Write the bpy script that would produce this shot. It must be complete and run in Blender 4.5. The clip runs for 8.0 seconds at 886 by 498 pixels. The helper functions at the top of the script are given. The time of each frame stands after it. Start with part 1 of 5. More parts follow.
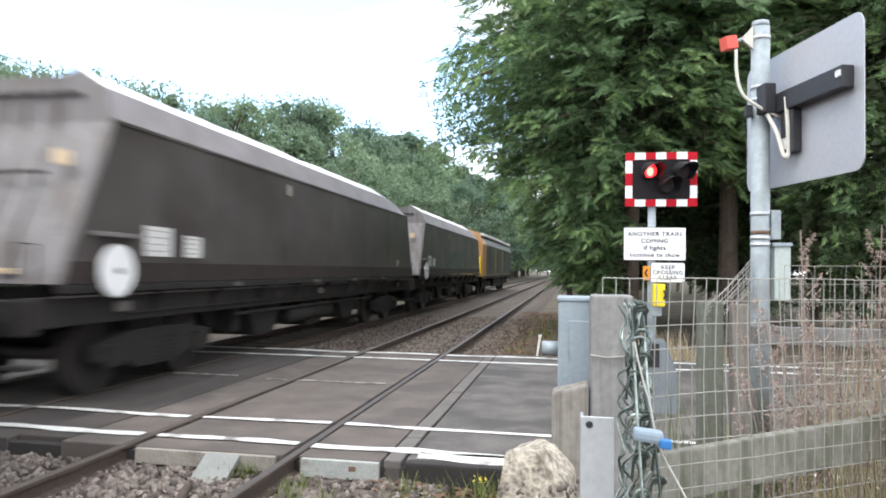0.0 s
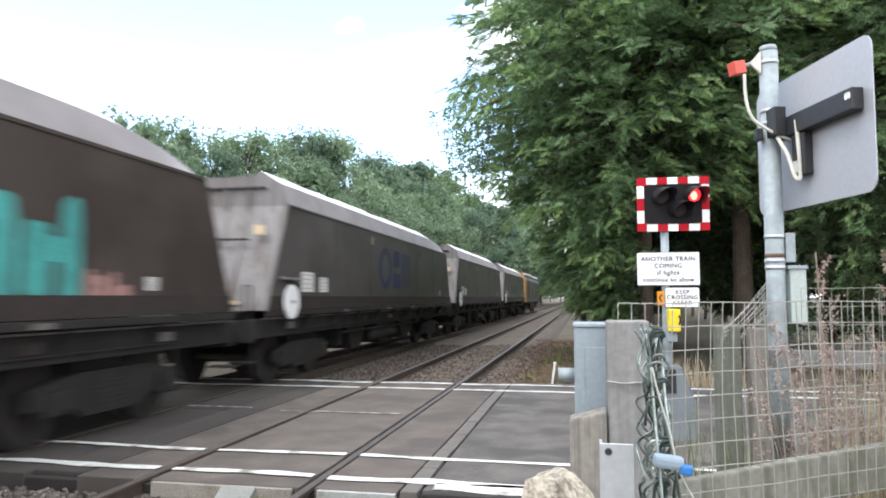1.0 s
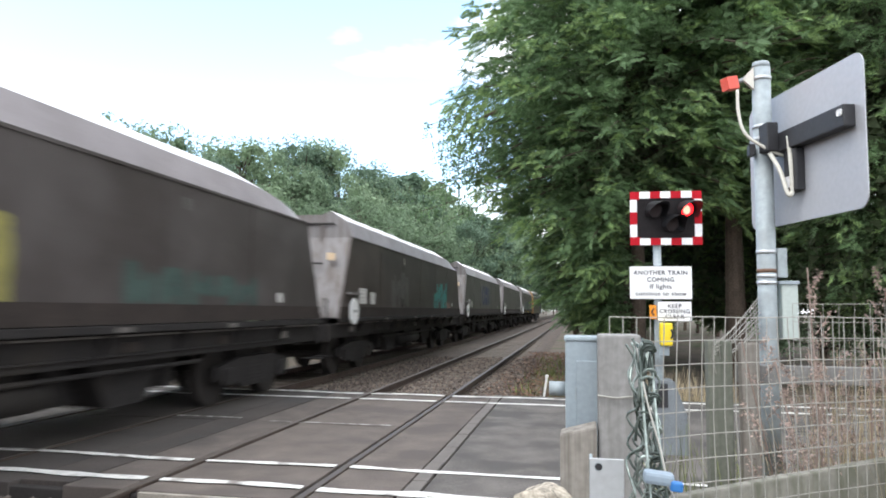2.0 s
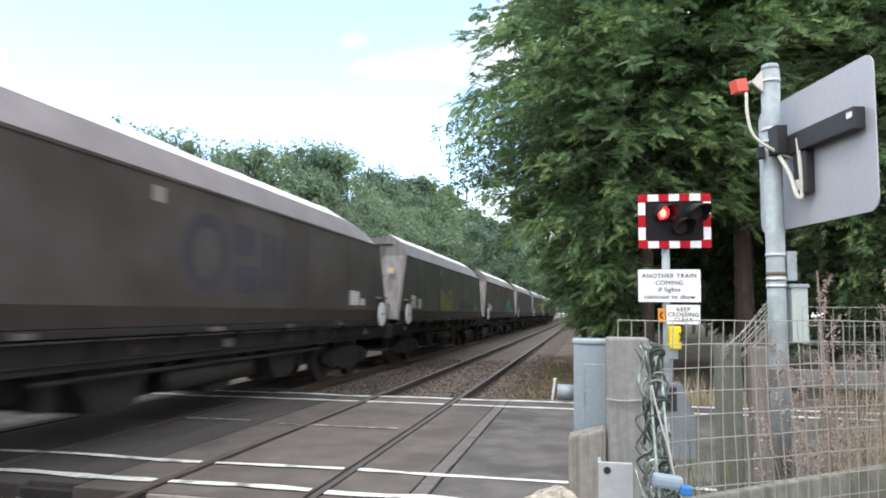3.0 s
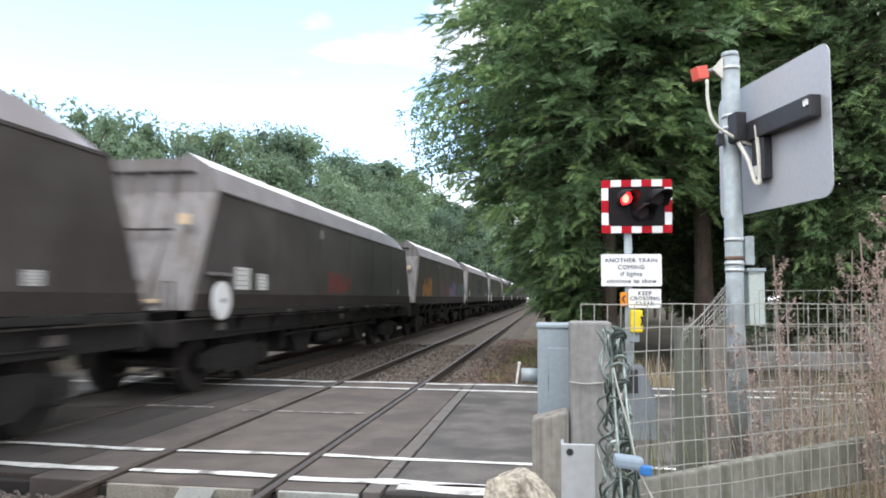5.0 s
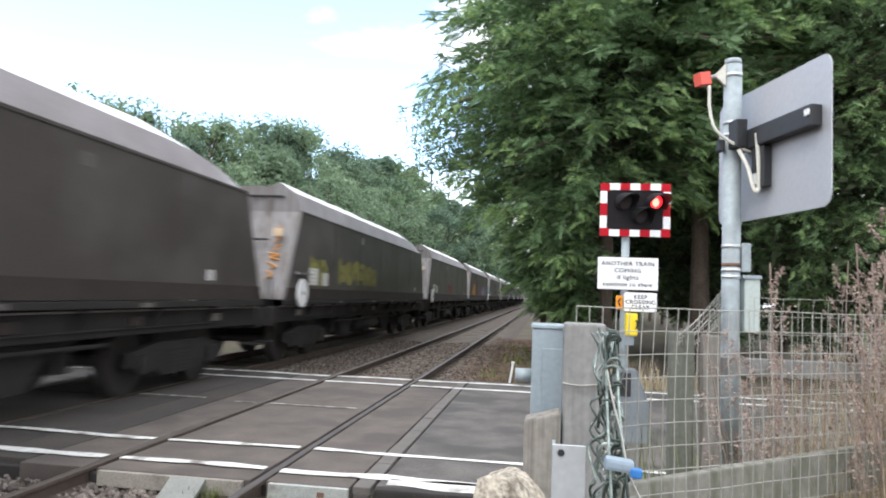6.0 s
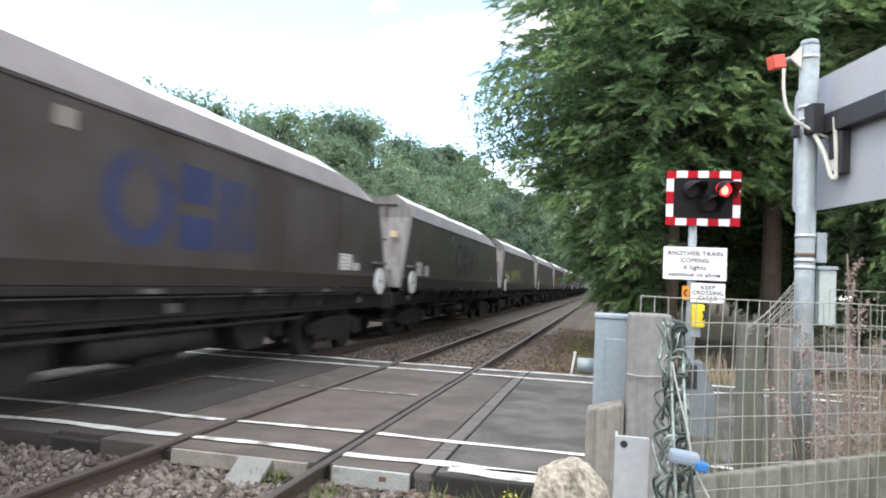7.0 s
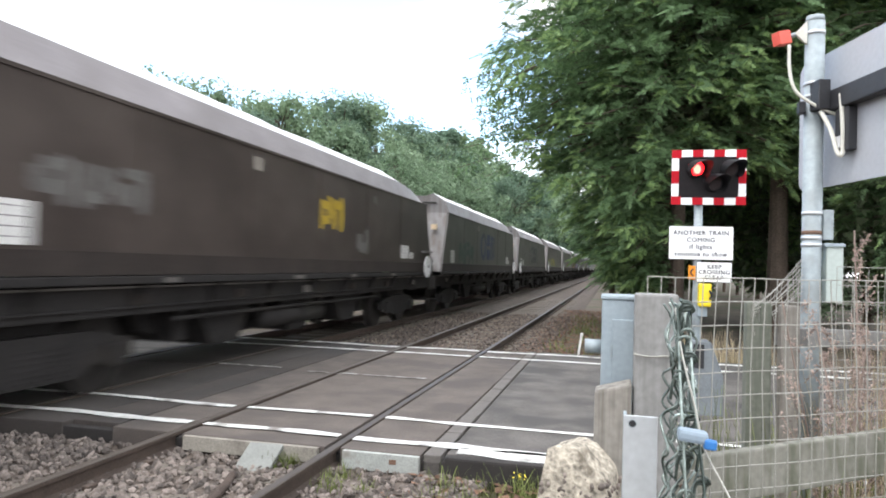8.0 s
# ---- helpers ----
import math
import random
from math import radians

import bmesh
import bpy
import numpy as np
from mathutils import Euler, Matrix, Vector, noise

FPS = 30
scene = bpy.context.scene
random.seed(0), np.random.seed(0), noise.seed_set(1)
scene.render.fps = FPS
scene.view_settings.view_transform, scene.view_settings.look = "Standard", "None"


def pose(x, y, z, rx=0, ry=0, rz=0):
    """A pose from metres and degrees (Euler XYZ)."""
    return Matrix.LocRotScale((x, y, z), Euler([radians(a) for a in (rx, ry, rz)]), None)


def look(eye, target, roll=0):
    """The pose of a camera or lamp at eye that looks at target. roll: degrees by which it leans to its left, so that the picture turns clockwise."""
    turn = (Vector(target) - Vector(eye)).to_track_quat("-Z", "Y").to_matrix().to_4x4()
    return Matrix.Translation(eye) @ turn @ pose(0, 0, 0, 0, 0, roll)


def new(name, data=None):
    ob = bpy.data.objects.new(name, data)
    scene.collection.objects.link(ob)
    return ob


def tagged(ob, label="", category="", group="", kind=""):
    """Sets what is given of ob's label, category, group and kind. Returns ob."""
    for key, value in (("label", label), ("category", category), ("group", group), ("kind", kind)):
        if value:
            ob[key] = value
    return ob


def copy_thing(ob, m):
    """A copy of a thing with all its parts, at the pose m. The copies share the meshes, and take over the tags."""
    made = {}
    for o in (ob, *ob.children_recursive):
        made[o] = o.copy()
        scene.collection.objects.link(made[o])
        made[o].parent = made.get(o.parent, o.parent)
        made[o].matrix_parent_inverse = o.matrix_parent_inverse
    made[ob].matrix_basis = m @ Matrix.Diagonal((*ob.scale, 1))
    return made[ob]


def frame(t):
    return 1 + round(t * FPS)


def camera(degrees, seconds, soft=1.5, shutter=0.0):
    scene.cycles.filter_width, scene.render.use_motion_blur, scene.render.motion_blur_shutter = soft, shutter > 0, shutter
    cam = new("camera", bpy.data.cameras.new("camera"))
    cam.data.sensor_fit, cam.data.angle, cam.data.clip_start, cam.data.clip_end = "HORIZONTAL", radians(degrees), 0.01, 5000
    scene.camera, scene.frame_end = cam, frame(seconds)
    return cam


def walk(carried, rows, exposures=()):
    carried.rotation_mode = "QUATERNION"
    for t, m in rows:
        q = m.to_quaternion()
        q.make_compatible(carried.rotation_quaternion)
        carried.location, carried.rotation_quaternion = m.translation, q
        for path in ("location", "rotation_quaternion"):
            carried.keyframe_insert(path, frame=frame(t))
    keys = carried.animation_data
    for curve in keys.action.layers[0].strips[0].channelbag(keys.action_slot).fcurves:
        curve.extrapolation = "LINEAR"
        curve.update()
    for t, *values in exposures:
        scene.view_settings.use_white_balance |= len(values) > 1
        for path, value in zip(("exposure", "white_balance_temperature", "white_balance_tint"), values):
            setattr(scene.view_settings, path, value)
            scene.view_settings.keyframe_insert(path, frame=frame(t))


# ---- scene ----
cam = camera(64.1, 8.0, 1.8, 0.4)
PATH = [
    (0, (0.23, 0.739, 1.55), (-0.126, 2.706, 1.607), 0.8),
    (0.5, (0.231, 0.741, 1.551), (-0.127, 2.706, 1.654), -1.0),
    (1, (0.225, 0.725, 1.549), (-0.164, 2.682, 1.686), -0.1),
    (1.5, (0.23, 0.738, 1.55), (-0.153, 2.695, 1.709), 0.3),
    (1.7, (0.229, 0.737, 1.55), (-0.138, 2.696, 1.713), 0.5),
    (2.8, (0.229, 0.737, 1.55), (-0.162, 2.690, 1.728), 0.6),
    (3, (0.228, 0.734, 1.55), (-0.164, 2.687, 1.727), 0.6),
    (3.5, (0.23, 0.738, 1.55), (-0.15, 2.694, 1.723), 0.7),
    (4, (0.23, 0.739, 1.55), (-0.11, 2.703, 1.714), 0.5),
    (4.5, (0.231, 0.741, 1.551), (-0.087, 2.71, 1.699), 0.1),
    (4.7, (0.229, 0.737, 1.55), (-0.076, 2.709, 1.693), 0.2),
    (5.8, (0.229, 0.737, 1.55), (-0.056, 2.713, 1.674), 0.5),
    (6, (0.228, 0.733, 1.55), (-0.06, 2.708, 1.679), 2.1),
    (6.5, (0.227, 0.73, 1.549), (-0.156, 2.69, 1.662), 2.2),
    (7, (0.227, 0.728, 1.549), (-0.23, 2.673, 1.639), 2.6),
    (7.5, (0.225, 0.724, 1.549), (-0.274, 2.659, 1.613), 2.5),
    (8, (0.225, 0.723, 1.549), (-0.245, 2.666, 1.593), 1.6),
]
walk(cam, [(t, look(eye, target, roll)) for t, eye, target, roll in PATH],
     [(0, 0.92, 6300, 10), (0.5, 0.92, 6300, 10), (1.5, 0.86, 6300, 10), (2.8, 0.74, 6300, 10), (3.5, 0.70, 6280, 10), (4.5, 0.70, 6280, 10), (5.8, 0.76, 6300, 10), (6.5, 0.82, 6300, 10), (7.2, 0.88, 6300, 10), (8, 0.94, 6350, 10)])

# ---- world and light ----
world = bpy.data.worlds.new("world")
scene.world = world
world.use_nodes = True
wn, wl = world.node_tree.nodes, world.node_tree.links
sky = wn.new("ShaderNodeTexSky")
sky.sky_type, sky.sun_disc = "NISHITA", False
sky.sun_elevation, sky.sun_rotation = radians(48), radians(-150)
sky.air_density, sky.dust_density = 1.0, 1.5
wtc = wn.new("ShaderNodeTexCoord")
wmap = wn.new("ShaderNodeMapping")
wmap.inputs["Scale"].default_value = (1.0, 1.0, 2.6)
wmap.inputs["Location"].default_value = (1.7, 0.4, 0.9)
cloud = wn.new("ShaderNodeTexNoise")
cloud.inputs["Scale"].default_value, cloud.inputs["Detail"].default_value = 2.4, 8.0
cramp = wn.new("ShaderNodeValToRGB")
cramp.color_ramp.elements[0].position, cramp.color_ramp.elements[1].position = 0.38, 0.52
skyamt = wn.new("ShaderNodeVectorMath")
skyamt.operation = "SCALE"
skyamt.inputs["Scale"].default_value = 0.34
wmix = wn.new("ShaderNodeMix")
wmix.data_type = "RGBA"
wmix.inputs["B"].default_value = (1.30, 1.32, 1.36, 1)
bg = wn["Background"]
bg.inputs["Strength"].default_value = 1.0
wl.new(wtc.outputs["Generated"], wmap.inputs["Vector"])
wl.new(wmap.outputs["Vector"], cloud.inputs["Vector"])
# broken cloud: thinner up to the left of the line, closed elsewhere
wdot = wn.new("ShaderNodeVectorMath")
wdot.operation = "DOT_PRODUCT"
wdot.inputs[1].default_value = (-0.47, 0.83, 0.31)
wthin = wn.new("ShaderNodeMapRange")
wthin.inputs["From Min"].default_value, wthin.inputs["From Max"].default_value = 0.86, 1.0
wthin.inputs["To Min"].default_value, wthin.inputs["To Max"].default_value = 0.10, -0.21
wsum = wn.new("ShaderNodeMath")
wl.new(wtc.outputs["Generated"], wdot.inputs[0])
wl.new(wdot.outputs["Value"], wthin.inputs["Value"])
wl.new(wthin.outputs["Result"], wsum.inputs[0])
wl.new(cloud.outputs["Fac"], wsum.inputs[1])
wl.new(wsum.outputs[0], cramp.inputs["Fac"])
wl.new(sky.outputs["Color"], skyamt.inputs[0])
wl.new(cramp.outputs["Color"], wmix.inputs["Factor"])
wl.new(skyamt.outputs["Vector"], wmix.inputs["A"])
wl.new(wmix.outputs["Result"], bg.inputs["Color"])

sun = new("sun", bpy.data.lights.new("sun", "SUN"))
sun.data.energy, sun.data.angle, sun.data.color = 1.0, radians(14), (1, 0.97, 0.92)
sun.matrix_world = look((0, 0, 30), (12, 15, 0))


# ---- materials ----
def material(name, colour, rough=0.8, metal=0.0, dark=0.7, light=1.25, scale=6.0, fine=60.0, bump=0.15, stains=None, stain_at=0.62, per=0.0, spec=0.5, coat=0.0):
    """A surface with broad and fine variation of its colour, relief, and stains of another colour."""
    m = bpy.data.materials.new(name)
    m.use_nodes = True
    n, l = m.node_tree.nodes, m.node_tree.links
    b = n["Principled BSDF"]
    b.inputs["Roughness"].default_value, b.inputs["Metallic"].default_value = rough, metal
    b.inputs["Specular IOR Level"].default_value = spec
    b.inputs["Coat Weight"].default_value = coat
    tc = n.new("ShaderNodeTexCoord")
    big, small = n.new("ShaderNodeTexNoise"), n.new("ShaderNodeTexNoise")
    big.inputs["Scale"].default_value, big.inputs["Detail"].default_value = scale, 6
    small.inputs["Scale"].default_value, small.inputs["Detail"].default_value = fine, 4
    for t in (big, small):
        l.new(tc.outputs["Object"], t.inputs["Vector"])
    add = n.new("ShaderNodeMath")
    add.operation = "MULTIPLY_ADD"
    add.inputs[1].default_value = 0.55
    l.new(small.outputs["Fac"], add.inputs[0])
    half = n.new("ShaderNodeMath")
    half.operation = "MULTIPLY"
    half.inputs[1].default_value = 0.45
    l.new(big.outputs["Fac"], half.inputs[0])
    l.new(half.outputs[0], add.inputs[2])
    ramp = n.new("ShaderNodeValToRGB")
    ramp.color_ramp.elements[0].position, ramp.color_ramp.elements[1].position = 0.33, 0.67
    ramp.color_ramp.elements[0].color = (*[c * dark for c in colour], 1)
    ramp.color_ramp.elements[1].color = (*[min(c * light, 0.95) for c in colour], 1)
    l.new(add.outputs[0], ramp.inputs["Fac"])
    out = ramp.outputs["Color"]
    if stains:
        st = n.new("ShaderNodeTexNoise")
        st.inputs["Scale"].default_value, st.inputs["Detail"].default_value = scale * 0.45, 8
        l.new(tc.outputs["Object"], st.inputs["Vector"])
        r2 = n.new("ShaderNodeValToRGB")
        r2.color_ramp.elements[0].position, r2.color_ramp.elements[1].position = stain_at - 0.06, stain_at + 0.06
        l.new(st.outputs["Fac"], r2.inputs["Fac"])
        mx = n.new("ShaderNodeMix")
        mx.data_type = "RGBA"
        l.new(r2.outputs["Color"], mx.inputs["Factor"])
        l.new(out, mx.inputs["A"])
        mx.inputs["B"].default_value = (*stains, 1)
        out = mx.outputs["Result"]
    if per:
        geo = n.new("ShaderNodeNewGeometry")
        hs = n.new("ShaderNodeHueSaturation")
        mr = n.new("ShaderNodeMapRange")
        mr.inputs["To Min"].default_value, mr.inputs["To Max"].default_value = 1 - per, 1 + per
        l.new(geo.outputs["Random Per Island"], mr.inputs["Value"])
        l.new(mr.outputs["Result"], hs.inputs["Value"])
        l.new(out, hs.inputs["Color"])
        out = hs.outputs["Color"]
    l.new(out, b.inputs["Base Color"])
    if bump:
        bp = n.new("ShaderNodeBump")
        bp.inputs["Strength"].default_value, bp.inputs["Distance"].default_value = bump, 0.01
        l.new(add.outputs[0], bp.inputs["Height"])
        l.new(bp.outputs["Normal"], b.inputs["Normal"])
    return m


def streaked(name, colour, streak, rough=0.7, amount=0.5, metal=0.0, spec=0.35, grain=(2.2, 2.2, 0.22)):
    """Painted steel with upright streaks of dirt and rust."""
    m = material(name, colour, rough, metal, 0.75, 1.2, 1.2, 40, 0.05, spec=spec)
    n, l = m.node_tree.nodes, m.node_tree.links
    b = n["Principled BSDF"]
    old = b.inputs["Base Color"].links[0].from_socket
    tc = n.new("ShaderNodeTexCoord")
    mp = n.new("ShaderNodeMapping")
    mp.inputs["Scale"].default_value = grain
    ns = n.new("ShaderNodeTexNoise")
    ns.inputs["Scale"].default_value, ns.inputs["Detail"].default_value = 3.0, 7
    r = n.new("ShaderNodeValToRGB")
    r.color_ramp.elements[0].position, r.color_ramp.elements[1].position = 0.42, 0.72
    sc = n.new("ShaderNodeMath")
    sc.operation = "MULTIPLY"
    sc.inputs[1].default_value = amount
    mx = n.new("ShaderNodeMix")
    mx.data_type = "RGBA"
    l.new(tc.outputs["Object"], mp.inputs["Vector"])
    l.new(mp.outputs["Vector"], ns.inputs["Vector"])
    l.new(ns.outputs["Fac"], r.inputs["Fac"])
    l.new(r.outputs["Color"], sc.inputs[0])
    l.new(sc.outputs[0], mx.inputs["Factor"])
    l.new(old, mx.inputs["A"])
    mx.inputs["B"].default_value = (*streak, 1)
    l.new(mx.outputs["Result"], b.inputs["Base Color"])
    return m


def leaf_material(name, colour, per=0.45, through_light=0.25):
    m = material(name, colour, 0.6, 0, 0.6, 1.35, 1.5, 9, 0, per=per, spec=0.3)
    n, l = m.node_tree.nodes, m.node_tree.links
    b = n["Principled BSDF"]
    tr = n.new("ShaderNodeBsdfTranslucent")
    mix = n.new("ShaderNodeMixShader")
    mix.inputs[0].default_value = through_light
    l.new(b.inputs["Base Color"].links[0].from_socket, tr.inputs["Color"])
    l.new(b.outputs[0], mix.inputs[1])
    l.new(tr.outputs[0], mix.inputs[2])
    l.new(mix.outputs[0], n["Material Output"].inputs["Surface"])
    return m


def glowing(name, colour, strength):
    m = bpy.data.materials.new(name)
    m.use_nodes = True
    b = m.node_tree.nodes["Principled BSDF"]
    b.inputs["Base Color"].default_value = (*colour, 1)
    b.inputs["Emission Color"].default_value = (*colour, 1)
    b.inputs["Emission Strength"].default_value = strength
    return m


M_ASPHALT = material("asphalt", (0.115, 0.104, 0.096), 0.9, 0, 0.5, 1.4, 2.6, 90, 0.4, (0.066, 0.061, 0.057), 0.54)
# oily surfaces by the train, with its shade mixed into their colour
M_ASPHALT_DARK = material("oily_shaded_asphalt", (0.064, 0.053, 0.047), 0.9, 0, 0.6, 1.35, 1.1, 90, 0.35, (0.045, 0.042, 0.04), 0.55)
M_PANEL_DARK = material("oily_shaded_panel", (0.062, 0.053, 0.048), 0.85, 0, 0.6, 1.35, 1.0, 110, 0.3, (0.034, 0.030, 0.028), 0.54)
M_PANEL = material("crossing_panel", (0.116, 0.096, 0.084), 0.88, 0, 0.55, 1.35, 2.2, 110, 0.35, (0.080, 0.067, 0.060), 0.57)
M_JOINT = material("joint_filler", (0.034, 0.030, 0.028), 0.95, 0, 0.7, 1.3, 5, 80, 0.3)
M_STRIP = material("concrete_strip", (0.135, 0.122, 0.112), 0.92, 0, 0.75, 1.2, 4, 90, 0.3)
M_STRIP_PALE = material("pale_worn_steel", (0.22, 0.225, 0.21), 0.8, 0, 0.8, 1.15, 5, 60, 0.1)
M_EDGE = material("pale_painted_steel", (0.38, 0.395, 0.37), 0.7, 0, 0.7, 1.15, 7, 60, 0.08, (0.20, 0.17, 0.14), 0.62)
# housing grey is darkened to carry the shade that lies on it
M_HOUSING = material("shaded_grey_steel", (0.19, 0.21, 0.225), 0.6, 0, 0.75, 1.15, 5, 60, 0.05)
M_LINE = material("road_paint", (0.72, 0.71, 0.68), 0.75, 0, 0.65, 1.15, 7, 60, 0.15, (0.2, 0.18, 0.165), 0.61)
M_LINE_WORN = material("worn_road_paint", (0.42, 0.41, 0.39), 0.8, 0, 0.75, 1.12, 9, 60, 0.15, (0.16, 0.145, 0.132), 0.5)
M_GROUND = material("earth", (0.115, 0.092, 0.07), 0.95, 0, 0.6, 1.4, 0.8, 30, 0.6, (0.07, 0.085, 0.035), 0.58)
M_BALLAST_BED = material("ballast_bed", (0.095, 0.074, 0.060), 0.95, 0, 0.45, 1.5, 4, 26, 1.0)
M_STONE = material("ballast_stone", (0.162, 0.135, 0.118), 0.9, 0, 0.6, 1.3, 9, 70, 0.3, per=0.6)
M_STONE_FAR = material("brown_ballast_stone", (0.135, 0.108, 0.090), 0.92, 0, 0.6, 1.3, 9, 70, 0.3, per=0.6)
M_RAIL_SIDE = material("rusty_rail", (0.065, 0.046, 0.036), 0.85, 0.0, 0.6, 1.4, 6, 70, 0.3)
M_RAIL_TOP = material("rail_head", (0.095, 0.078, 0.066), 0.55, 0.3, 0.8, 1.1, 3, 60, 0.03)
M_SLEEPER = material("weathered_sleeper", (0.14, 0.12, 0.10), 0.92, 0, 0.65, 1.3, 5, 60, 0.4)
M_WOOD = streaked("grey_weathered_wood", (0.265, 0.26, 0.252), (0.165, 0.16, 0.152), 0.9, 0.7, grain=(16, 16, 0.8))
M_WOOD_RAIL = streaked("mossy_timber", (0.245, 0.238, 0.205), (0.10, 0.105, 0.07), 0.92, 0.9, grain=(7, 7, 1.6))
M_WOOD_MOSS = streaked("green_stained_post", (0.175, 0.182, 0.15), (0.10, 0.11, 0.085), 0.92, 0.8, grain=(16, 16, 0.8))
M_WOOD_BROWN = streaked("brown_timber", (0.27, 0.25, 0.222), (0.13, 0.115, 0.098), 0.9, 0.9, grain=(16, 16, 0.9))
M_ROCK = material("pebbly_concrete", (0.36, 0.32, 0.26), 0.95, 0, 0.30, 1.75, 26, 75, 1.0, (0.14, 0.115, 0.085), 0.62)
M_GALV = material("galvanised_steel", (0.33, 0.375, 0.395), 0.55, 0.1, 0.8, 1.15, 8, 35, 0.05, (0.24, 0.265, 0.27), 0.6)
M_GALV_PLATE = material("galvanised_plate", (0.58, 0.60, 0.62), 0.4, 0.45, 0.88, 1.1, 10, 35, 0.05)
M_RUST = material("rust", (0.16, 0.095, 0.065), 0.9, 0, 0.6, 1.3, 20, 90, 0.2)
M_WIRE = material("galvanised_wire", (0.38, 0.37, 0.335), 0.5, 0.4, 0.8, 1.15, 20, 60, 0)
# pale blotches here and the paler copy below stand for highlights on wire
M_GREENWIRE = material("green_coated_wire", (0.055, 0.072, 0.064), 0.25, 0.0, 0.5, 1.5, 14, 60, 0, (0.30, 0.35, 0.325), 0.56)
M_GREENWIRE_HIGHLIT = material("highlit_green_wire", (0.34, 0.40, 0.37), 0.25, 0.3, 0.5, 1.4, 16, 60, 0, (0.05, 0.068, 0.058), 0.50)
M_BOX = material("grey_cabinet_paint", (0.31, 0.365, 0.40), 0.5, 0, 0.88, 1.08, 3, 60, 0.03)
M_ALU = material("sign_back", (0.46, 0.47, 0.50), 0.5, 0.35, 0.93, 1.06, 2, 40, 0.02)
M_BLACK = material("black_plastic", (0.022, 0.022, 0.025), 0.5, 0, 0.8, 1.3, 8, 60, 0.03)
M_BOARD = material("matt_black_board", (0.016, 0.014, 0.015), 0.8, 0, 0.8, 1.3, 8, 60, 0.02, spec=0.15)
M_RED = material("red_reflective", (0.42, 0.008, 0.018), 0.6, 0, 0.85, 1.12, 8, 60, 0.02, spec=0.15)
M_WHITE = material("white_enamel", (0.82, 0.82, 0.82), 0.4, 0, 0.95, 1.05, 5, 60, 0.01)
M_WHITE_DIRTY = material("dirty_white_paint", (0.66, 0.65, 0.63), 0.6, 0, 0.8, 1.1, 5, 40, 0.02)
M_INK = material("black_lettering", (0.015, 0.017, 0.03), 0.6, 0, 0.9, 1.1, 8, 60, 0)
M_YELLOW = material("yellow_plastic", (0.82, 0.62, 0.02), 0.45, 0, 0.9, 1.1, 6, 60, 0.02)
M_ORANGE = material("amber_plastic", (0.75, 0.27, 0.01), 0.45, 0, 0.9, 1.1, 6, 60, 0.02)
M_CORAL = material("coral_red_paint", (0.72, 0.11, 0.075), 0.5, 0, 0.9, 1.1, 6, 60, 0.02)
M_HOSE = material("cream_conduit", (0.62, 0.60, 0.53), 0.5, 0, 0.85, 1.1, 10, 60, 0.03)
M_BLUE = material("blue_plastic", (0.035, 0.17, 0.46), 0.4, 0, 0.9, 1.1, 6, 60, 0.02)
M_PALEBLUE = material("pale_blue_plastic", (0.25, 0.31, 0.37), 0.5, 0, 0.9, 1.1, 6, 60, 0.02)
M_LENS_OFF = material("dark_red_lens", (0.03, 0.02, 0.02), 0.6, 0, 0.9, 1.1, 6, 60, 0.02, spec=0.2)
M_LENS_ON = glowing("lit_red_lens", (1.0, 0.006, 0.010), 3.0)
M_CORE = glowing("lit_lamp_core", (1.0, 0.16, 0.11), 3.0)
M_SIDE = streaked("wagon_side_paint", (0.060, 0.051, 0.0485), (0.105, 0.094, 0.092), 0.42, 0.75, grain=(0.9, 0.28, 0.42))
M_UNDER = material("grimy_underframe", (0.022, 0.020, 0.0195), 0.85, 0, 0.6, 1.5, 3, 30, 0.2, (0.03, 0.026, 0.023), 0.62, spec=0.25)
M_SIDE_BROWN = streaked("grimy_brown_side_paint", (0.046, 0.035, 0.031), (0.085, 0.068, 0.060), 0.5, 0.7, grain=(0.9, 0.28, 0.42))
M_END = streaked("wagon_end_paint", (0.205, 0.195, 0.195), (0.115, 0.092, 0.078), 0.65, 0.9)
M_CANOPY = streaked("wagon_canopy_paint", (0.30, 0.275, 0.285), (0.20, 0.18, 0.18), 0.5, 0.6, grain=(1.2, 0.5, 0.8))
# rim colour carries the sky's brightness; the canopy side is kept greyer
M_CANOPY_TOP = material("skylit_rim", (0.74, 0.73, 0.73), 0.55, 0, 0.8, 1.1, 2, 30, 0.05)
M_WHEEL = material("steel_wheel", (0.028, 0.024, 0.022), 0.75, 0.2, 0.7, 1.3, 6, 50, 0.1)
M_COAL = material("coal_dust", (0.02, 0.02, 0.02), 0.9, 0, 0.6, 1.5, 5, 40, 0.4)
M_AMBER_PLATE = material("amber_reflector", (0.60, 0.46, 0.30), 0.4, 0, 0.9, 1.1, 6, 60, 0)
M_AMBER_PALE = material("grimy_label", (0.36, 0.33, 0.29), 0.6, 0, 0.8, 1.1, 6, 60, 0)
M_LOCO = material("grimy_dark_blue_paint", (0.030, 0.030, 0.034), 0.45, 0, 0.7, 1.3, 3, 40, 0.05)
M_LOCO_ORANGE = material("grimy_orange_paint", (0.36, 0.19, 0.065), 0.5, 0, 0.75, 1.2, 3, 40, 0.05)
M_LOCO_GOLD = material("grimy_gold_paint", (0.17, 0.14, 0.075), 0.5, 0, 0.75, 1.2, 3, 40, 0.05)
M_REDPALE = material("faded_red_spray_paint", (0.16, 0.085, 0.075), 0.6, 0, 0.6, 1.3, 4, 30, 0)
